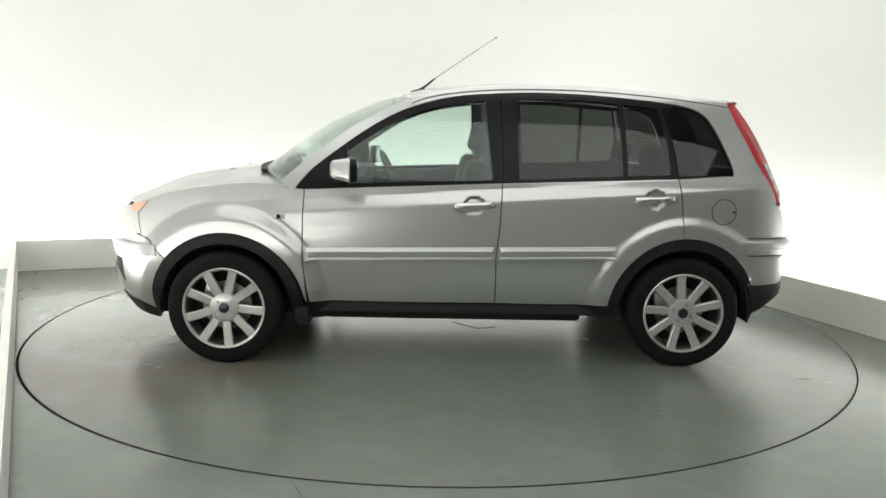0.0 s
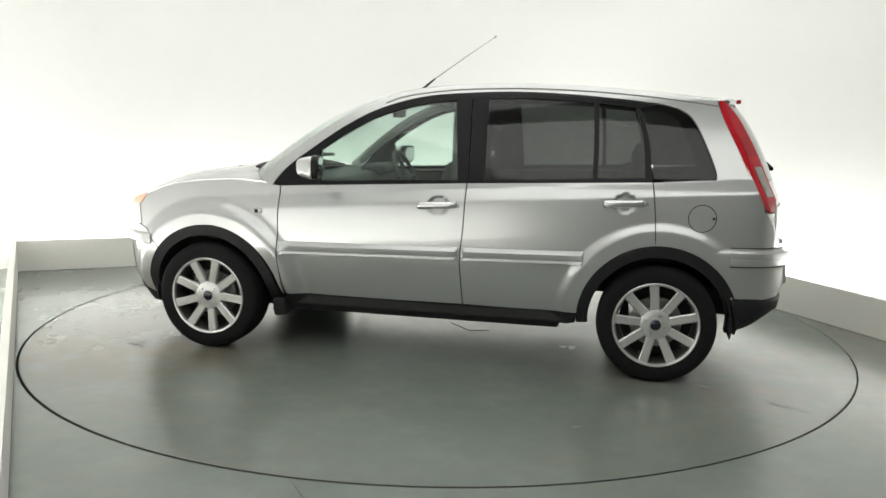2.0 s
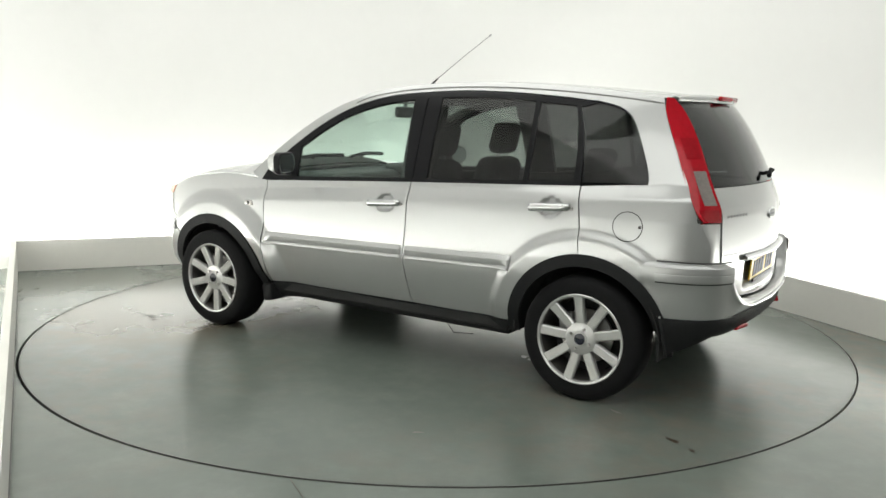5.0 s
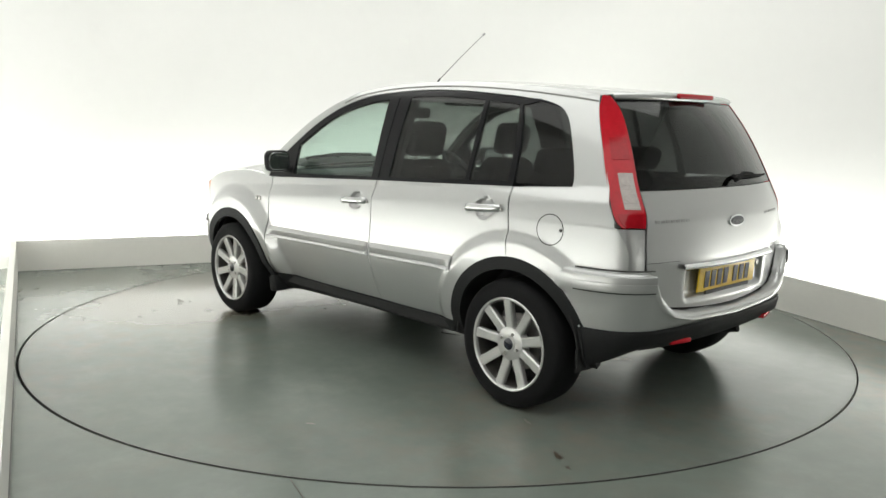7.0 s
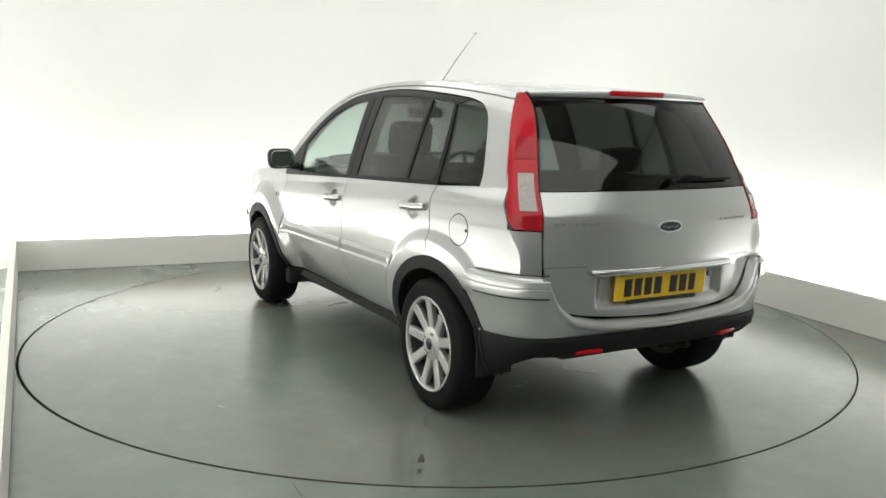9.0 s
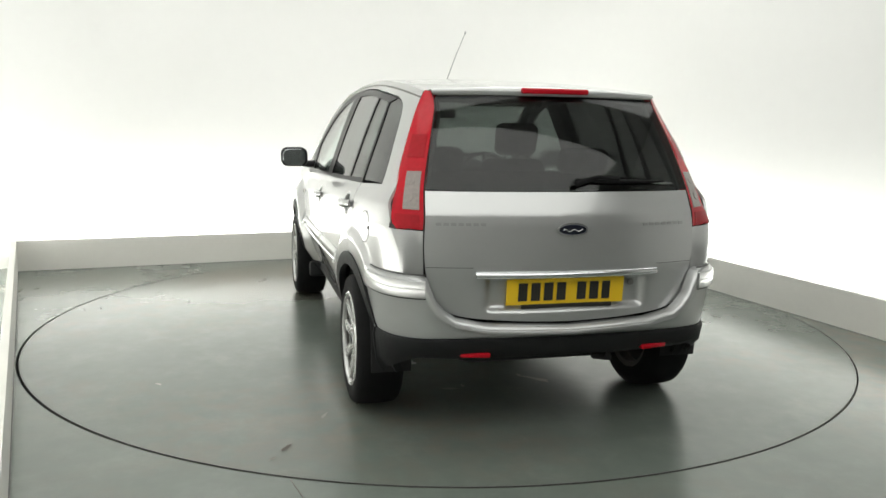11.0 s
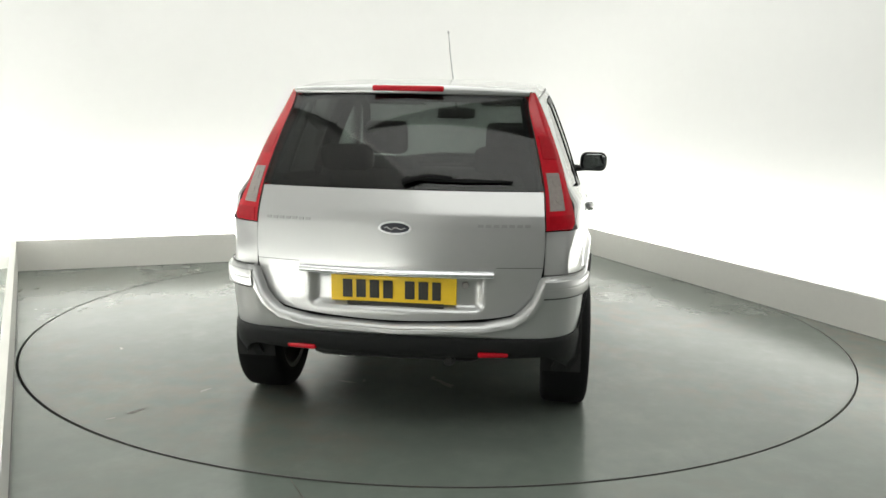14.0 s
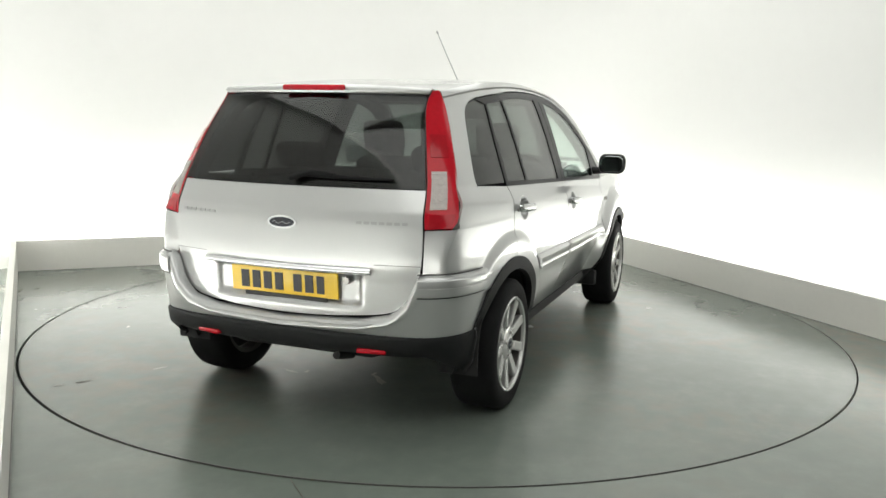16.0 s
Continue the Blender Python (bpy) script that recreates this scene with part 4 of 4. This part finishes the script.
        rings.append([bm.verts.new(m @ Vector(((0.182 + 0.015 * math.cos(q)) * math.cos(a), (0.182 + 0.015 * math.cos(q)) * math.sin(a), 0.015 * math.sin(q)))) for q in np.linspace(0, 2 * math.pi, 9)[:-1]])
    for k in range(32):
        for j in range(8):
            bm.faces.new((rings[k][j], rings[k][(j + 1) % 8], rings[(k + 1) % 32][(j + 1) % 8], rings[(k + 1) % 32][j]))
    box(bm, m @ Vector((0, 0, -0.01)), (0.09, 0.12, 0.05), 0.02, m.to_3x3().to_4x4())
    for a in (0, 180, 270):
        d = Vector((math.cos(radians(a + 90)), math.sin(radians(a + 90)), 0))
        tube(bm, [m @ (d * 0.03), m @ (d * 0.18)], 0.014, 6)
    tube(bm, [m @ Vector((0, 0, 0)), (0.62, -0.36, 0.84)], 0.03, 8)
    part("steering_wheel", bm, CABIN, car, "", True)
    # seats
    def seat(y, w, x0, top, lean, name):
        bm = bmesh.new()
        box(bm, (x0 + 0.28, y, 0.47), (0.52, w, 0.20), 0.06, None, 3)
        m = pose(x0 - 0.02, y, 0.50, 0, -lean, 0)
        hb = (top - 0.50) / math.cos(radians(lean))
        bm2 = bmesh.new()
        box(bm2, (0, 0, hb / 2), (0.15, w * 0.98, hb), 0.06, None, 4)
        for v in bm2.verts:
            f = v.co.z / hb
            v.co.y *= 1 - 0.22 * max(0, f) ** 2
            v.co = m @ v.co
        part(name + "_back", bm2, CLOTH, car, "dark grey cloth seat back", True)
        part(name + "_cushion", bm, CLOTH, car, "", True)
        return m, hb

    for y in (0.37, -0.37):
        m, hb = seat(y, 0.50, 0.03, 1.09, 14, "front_seat")
        bm = bmesh.new()
        box(bm, (0.01, 0, hb + 0.125), (0.10, 0.265, 0.20), 0.045, None, 4)
        for v in bm.verts:
            v.co = m @ v.co
        part("headrest", bm, CLOTH, car, "dark cloth headrest", True)
        for q in (-0.06, 0.06):
            bm = bmesh.new()
            tube(bm, [m @ Vector((0, q, hb - 0.03)), m @ Vector((0, q, hb + 0.06))], 0.007, 8)
            part("headrest_post", bm, STEEL, car)
    m, hb = seat(0.0, 1.22, -0.88, 1.07, 20, "rear_seat")
    for y in (0.38, -0.38):
        bm = bmesh.new()
        box(bm, (0.0, y, hb + 0.07), (0.09, 0.26, 0.13), 0.04, None, 4)
        for v in bm.verts:
            v.co = m @ v.co
        part("headrest", bm, CLOTH, car, "dark cloth headrest", True)
    bm = bmesh.new()
    box(bm, (-1.50, 0, 0.985), (0.46, 1.24, 0.02), 0.006)
    part("parcel_shelf", bm, CABIN, car)
    bm = bmesh.new()
    box(bm, (0.36, 0.0, 1.365), (0.03, 0.25, 0.07), 0.02, None, 3)
    tube(bm, [(0.37, 0, 1.39), (0.39, 0, 1.45)], 0.012, 8)
    part("interior_mirror", bm, CABIN, car, "", True)
    bm = bmesh.new()
    box(bm, (0.20, 0.36, 1.425), (0.16, 0.36, 0.02), 0.008)
    part("sun_visor", bm, LINER, car)
    bm = bmesh.new()
    box(bm, (0.20, -0.36, 1.425), (0.16, 0.36, 0.02), 0.008)
    part("sun_visor", bm, LINER, car)


build_cabin()


# ---- fittings ----
def side_y(x, z):
    return float(half_width(x, z))


def disc_grid(cx, cz, r0, r1, n=28, m=3):
    th, r = np.linspace(0, 2 * math.pi, n + 1), np.linspace(r0, r1, m + 1)
    return S(np.stack([cx + r[:, None] * np.cos(th)[None], cz + r[:, None] * np.sin(th)[None]], -1))


def rounded_slab(bm, wy, hz, r, tx, n=6):
    """A slab with rounded corners standing across x."""
    out = []
    for cy, cz, a0 in ((1, 1, 0), (-1, 1, 90), (-1, -1, 180), (1, -1, 270)):
        for k in range(n + 1):
            a = radians(a0 + 90 * k / n)
            out.append((cy * (wy / 2 - r) + r * math.cos(a), cz * (hz / 2 - r) + r * math.sin(a)))
    e = tx * 0.3
    rows = [[bm.verts.new((x, y * f, z * f)) for y, z in out] for x, f in ((-tx / 2, 0.94), (-tx / 2 + e, 1.0), (tx / 2, 1.0))]
    for a, b in zip(rows, rows[1:]):
        for k in range(len(out)):
            j = (k + 1) % len(out)
            bm.faces.new((a[k], a[j], b[j], b[k]))
    bm.faces.new(rows[0])
    bm.faces.new(rows[-1])


def build_fittings():
    for s in (1, -1):
        f = lambda v: Vector((v[0], v[1] * s, v[2]))
        # door handles
        for k, (hx, hz) in enumerate(HANDLES):
            door = doors[2 * k + (0 if s == 1 else 1)]
            y = plan_at(hx)
            bm = bmesh.new()
            pts = [(hx + 0.105, float(y) + 0.002, hz - 0.004), (hx + 0.095, float(y) + 0.015, hz - 0.003), (hx + 0.04, float(y) + 0.021, hz), (hx - 0.04, float(plan_at(hx - 0.04)) + 0.021, hz + 0.002),
                   (hx - 0.085, float(plan_at(hx - 0.09)) + 0.016, hz + 0.004), (hx - 0.096, float(plan_at(hx - 0.09)) + 0.002, hz + 0.004)]
            c = curve(pts, 18)
            tube(bm, [f(p) for p in c], 0.0108, 10)
            for v in bm.verts:
                v.co.z = hz + (v.co.z - hz) * 1.75
            part("door_handle", bm, HANDLE, door, "chromed pull handle", True)
            bm = bmesh.new()
            bmesh.ops.create_cone(bm, cap_ends=True, segments=16, radius1=0.009, radius2=0.009, depth=0.006, matrix=Matrix.Translation(f((hx - 0.108, float(plan_at(hx - 0.108)) + 0.002, hz))) @ Matrix.Rotation(radians(90), 4, "X"))
            part("lock", bm, STEEL, door)
        # side repeater
        bm = bmesh.new()
        box(bm, f((0.953, side_y(0.953, 0.80) + 0.002, 0.802)), (0.062, 0.014, 0.030), 0.006)
        rep = part("side_repeater", bm, LENS, car, "small clear side repeater", True)
        bm = bmesh.new()
        box(bm, f((0.953, side_y(0.953, 0.80) + 0.008, 0.802)), (0.020, 0.006, 0.020), 0.002)
        part("bulb", bm, BLACK_TRIM, rep)
        # mirror
        bm = bmesh.new()
        box(bm, (0, 0, 0), (0.125, 0.172, 0.122), 0.036, None, 5)
        for v in bm.verts:
            if v.co.x > 0:
                v.co.y = v.co.y * 0.70 - 0.018
                v.co.z *= 0.82
            v.co.y += 0.920 + 0.03 * v.co.z
            v.co.x += 0.605 - 0.18 * (v.co.y - 0.920)
            v.co.z += 1.062
            v.co.y *= s
        mir = part("door_mirror", bm, PAINT_PLASTIC, car, "silver door mirror with a black rim", True)
        bm = bmesh.new()
        rounded_slab(bm, 0.175, 0.126, 0.044, 0.036)
        for v in bm.verts:
            v.co = Vector((v.co.x + 0.554 - 0.18 * v.co.y, (v.co.y + 0.920 + 0.03 * v.co.z) * s, v.co.z + 1.062))
        part("mirror_rim", bm, BLACK_GLOSS, mir, "", True)
        bm = bmesh.new()
        rounded_slab(bm, 0.150, 0.102, 0.038, 0.006)
        for v in bm.verts:
            v.co = Vector((v.co.x + 0.5345 - 0.18 * v.co.y, (v.co.y + 0.922 + 0.03 * v.co.z) * s, v.co.z + 1.062))
        part("mirror_glass", bm, MIRROR, mir)
        bm = bmesh.new()
        tube(bm, [f((0.66, 0.765, 1.005)), f((0.63, 0.83, 1.012)), f((0.615, 0.90, 1.022))], [0.045, 0.036, 0.030], 12)
        for v in bm.verts:
            v.co.z = 1.012 + (v.co.z - 1.012) * 0.6
        part("mirror_arm", bm, BLACK_TRIM, mir, "", True)
        # washer jet on the bonnet
        bm = bmesh.new()
        box(bm, f((1.325, 0.24, 1.008)), (0.035, 0.022, 0.014), 0.005)
        part("washer_jet", bm, BLACK_TRIM, car)
        # mud flap
        bm = bmesh.new()
        box(bm, f((-1.612, 0.735, 0.318)), (0.014, 0.08, 0.075), 0.004)
        part("mud_flap", bm, BLACK_TRIM, car)
        bm = bmesh.new()
        box(bm, f((0.836, 0.722, 0.254)), (0.080, 0.150, 0.105), 0.016, Matrix.Rotation(radians(8), 4, "Y"))
        part("mud_flap", bm, BLACK_TRIM, car, "", True)
    # fuel flap on the left
    surf("flap_joint", disc_grid(-1.440, 0.861, 0.066, 0.0705), INK, quarter[0], LEFT, 0.001, lift=0.0008)
    flap = surf("fuel_flap", disc_grid(-1.440, 0.861, 0.0005, 0.066, 28, 6), PAINT, quarter[0], LEFT, 0.001, lift=0.0010)
    bm = bmesh.new()
    bmesh.ops.create_cone(bm, cap_ends=True, segments=14, radius1=0.008, radius2=0.007, depth=0.004, matrix=Matrix.Translation((-1.496, side_y(-1.496, 0.862) + 0.002, 0.862)) @ Matrix.Rotation(radians(-90), 4, "X"))
    part("flap_lock", bm, INK, flap)
    # windscreen scuttle and wipers
    P = across([(0.995, 1.0), (0.93, 0.985), (0.86, 0.967)][::-1], 6, 22, [(0.055, 0.05), (0.10, 0.052), (0.165, 0.045)], 2.4)
    surf("scuttle", P[:, 4:19], BLACK_TRIM, car, (0, 0, 1), 0.01, lift=0.001)
    for y0, y1 in ((0.42, -0.16), (-0.20, -0.62)):
        bm = bmesh.new()
        tube(bm, [(1.00, y0, 1.045), (1.035, (y0 + y1) / 2, 1.066), (1.03, y1, 1.058)], 0.013, 8)
        tube(bm, [(1.125, y0 * 0.4 + y1 * 0.6, 1.020), (1.035, (y0 + y1) / 2, 1.068)], 0.013, 8)
        bmesh.ops.create_cone(bm, cap_ends=True, segments=14, radius1=0.030, radius2=0.022, depth=0.03, matrix=Matrix.Translation((1.115, y0 * 0.4 + y1 * 0.6, 1.018)))
        part("front_wiper", bm, BLACK_TRIM, car, "black windscreen wiper", True)
    # aerial
    bm = bmesh.new()
    tube(bm, [(0.275, 0, 1.476), (0.225, 0, 1.494), (0.200, 0, 1.518), (0.132, 0, 1.574)], [0.020, 0.017, 0.008, 0.005], 10)
    base = part("aerial_base", bm, BLACK_TRIM, car, "black rubber aerial foot", True)
    bm = bmesh.new()
    tube(bm, [(0.14, 0, 1.568), (-0.05, 0, 1.70), (-0.237, -0.006, 1.826)], [0.0035, 0.0028, 0.0022], 8)
    tube(bm, [(-0.230, -0.006, 1.821), (-0.243, -0.006, 1.830)], 0.006, 8)
    part("aerial", bm, LETTER, car, "thin whip aerial leaning back", True)
    # spoiler edge above the rear window
    v = np.linspace(-1, 1, 29)
    e = S([(-1.50, 1.4485)])[0]
    w = 1 - np.abs(v) ** 2.6
    top = np.stack([e[0] - 0.09 * w, e[1] * v, e[2] + 0.026 * w], -1)
    low = R(np.stack([v * 0.505, 1.432 + 0.004 * w], -1))
    lip = R(np.stack([v * 0.515, 1.445 + 0.010 * w], -1)) + np.array([-0.030, 0, 0])
    edge = R(np.stack([v * 0.515, 1.457 + 0.012 * w], -1)) + np.array([-0.026, 0, 0])
    surf("spoiler", np.stack([low, lip, edge, top]), PAINT, car, (-1, 0, 0.3), 0.004)
    bm = bmesh.new()
    box(bm, (-1.649, -0.004, 1.456), (0.022, 0.305, 0.024), 0.008, None, 3)
    part("brake_light", bm, RED, car, "high red brake light", True)
    # rear wiper
    bm = bmesh.new()
    rows = R([(-0.03, 1.096), (-0.15, 1.090), (-0.30, 1.088), (-0.46, 1.086)])
    tube(bm, [Vector(p) + Vector((-0.016, 0, 0)) for p in rows], [0.006, 0.008, 0.008, 0.005], 8)
    rows = R([(-0.02, 1.080), (-0.12, 1.108), (-0.22, 1.100)])
    tube(bm, [Vector(p) + Vector((-0.034, 0, 0)) for p in rows], [0.012, 0.009, 0.007], 8)
    part("rear_wiper", bm, RUBBER, car, "black rear wiper", True)
    # badge oval
    def oval(ry, rz, lift, y0=0.0, z0=0.897):
        th, r = np.linspace(0, 2 * math.pi, 33), np.linspace(0.02, 1, 5)
        return R(np.stack([y0 + r[:, None] * ry * np.cos(th)[None], z0 + r[:, None] * rz * np.sin(th)[None]], -1), True)
    badge = surf("badge", oval(0.068, 0.027, 0), CHROME, tailgate, (-1, 0, 0), 0.006, label="oval chrome badge", lift=0.007)
    surf("badge_field", oval(0.059, 0.020, 0), BLUE, badge, (-1, 0, 0), 0.002, label="dark blue field", lift=0.0085)
    bm = bmesh.new()
    ys = np.linspace(0.043, -0.043, 26)
    zs = 0.8955 + 0.0045 * np.sin(np.linspace(0, 4.5 * math.pi, 26)) * np.linspace(1.2, 0.7, 26)
    tube(bm, [Vector(p) + Vector((-0.0095, 0, 0)) for p in R(np.stack([ys, zs], -1), True)], 0.0016, 6)
    part("badge_mark", bm, ALLOY, badge, "", True)
    # model lettering, too small to read, as short bars
    for y0, y1, zc in ((0.555, 0.350, 0.918), (-0.330, -0.548, 0.912)):
        n = 7
        for k in range(n):
            ya, yb = y0 + (y1 - y0) * k / n, y0 + (y1 - y0) * (k + 0.72) / n
            surf("letter_bar", R(coons([(ya, zc - 0.006), (yb, zc - 0.006)], [(yb, zc - 0.006), (yb, zc + 0.006)], [(ya, zc + 0.006), (yb, zc + 0.006)], [(ya, zc - 0.006), (ya, zc + 0.006)], 2, 1), True), LETTER, tailgate, (-1, 0, 0), 0.002, lift=0.003)
    # fold line beside the grip
    for y0, y1 in ((0.595, 0.408), (-0.408, -0.595)):
        surf("fold_line", R(coons([(y0, 0.742), (y1, 0.742)], [(y1, 0.742), (y1, 0.7445)], [(y0, 0.7445), (y1, 0.7445)], [(y0, 0.742), (y0, 0.7445)], 10, 1), True), EDGE, tailgate, (-1, 0, 0), 0.001, lift=0.0008)
    # chrome grip
    prof = [(0.700, 0.004), (0.703, 0.020), (0.716, 0.026), (0.728, 0.016), (0.730, 0.002)]
    y = np.linspace(0.400, -0.400, 33)
    P = np.stack([R(np.stack([y, np.full(33, z)], -1)) + np.array([-o - 0.004, 0, 0]) for z, o in prof])
    surf("grip_strip", P, CHROME, tailgate, (-1, 0, 0), 0.004, label="bright chrome grip strip")
    # plate
    bm = bmesh.new()
    tilt = Matrix.Rotation(radians(-4), 4, "Y")
    box(bm, (-1.880, 0.008, 0.640), (0.008, 0.52, 0.111), 0.003, tilt)
    plate = part("number_plate", bm, YELLOW, tailgate, "yellow number plate with dark characters")
    x = 0.215
    for k, wd in enumerate((0.050, 0.050, 0.050, 0.050, 0, 0.050, 0.050, 0.046)):
        if not wd:
            x -= 0.034
            continue
        bm = bmesh.new()
        box(bm, (-1.8855, 0.008 + x - wd / 2, 0.640), (0.003, wd - 0.010, 0.076), 0.001, tilt)
        part("character_bar", bm, INK, plate)
        x -= wd + 0.006
    bm = bmesh.new()
    box(bm, (-1.880, 0.0, 0.578), (0.008, 0.40, 0.018), 0.002, tilt)
    part("plate_holder", bm, INK, tailgate, "black holder edge below the plate")
    bm = bmesh.new()
    lathe(bm, [(0.001, 0.004), (0.013, 0.004), (0.015, 0.0), (0.015, -0.006), (0.001, -0.006)], 20)
    for v in bm.verts:
        c = v.co.copy()
        v.co = Vector((-1.876 - c.y, -0.287 + c.x, 0.668 + c.z))
    part("tailgate_lock", bm, STEEL, tailgate, "", True)
    for yc in (0.393, -0.405):
        bm = bmesh.new()
        box(bm, (-1.880, yc, 0.386), (0.03, 0.125, 0.020), 0.006, Matrix.Rotation(radians(-12 if yc > 0 else 12), 4, "Z"))
        part("rear_reflector", bm, RED, car, "long red bumper reflector", True)
    bm = bmesh.new()
    tube(bm, [(-1.70, -0.22, 0.30), (-1.84, -0.22, 0.335)], 0.018, 10)
    part("tail_pipe", bm, UNDER, car, "", True)


build_fittings()


# ---- movement ----


def motions():
    rows, drows = [], []
    for t, th in TURN:
        c, s = math.cos(th), math.sin(th)
        x, y = CAR_OFF
        rows.append((t, pose(c * x - s * y, s * x + c * y, 0, 0, 0, math.degrees(th))))
        drows.append((t, pose(*DISC_C, 0, 0, 0, math.degrees(th))))
    walk(car, rows)
    walk(turntable, drows)


motions()
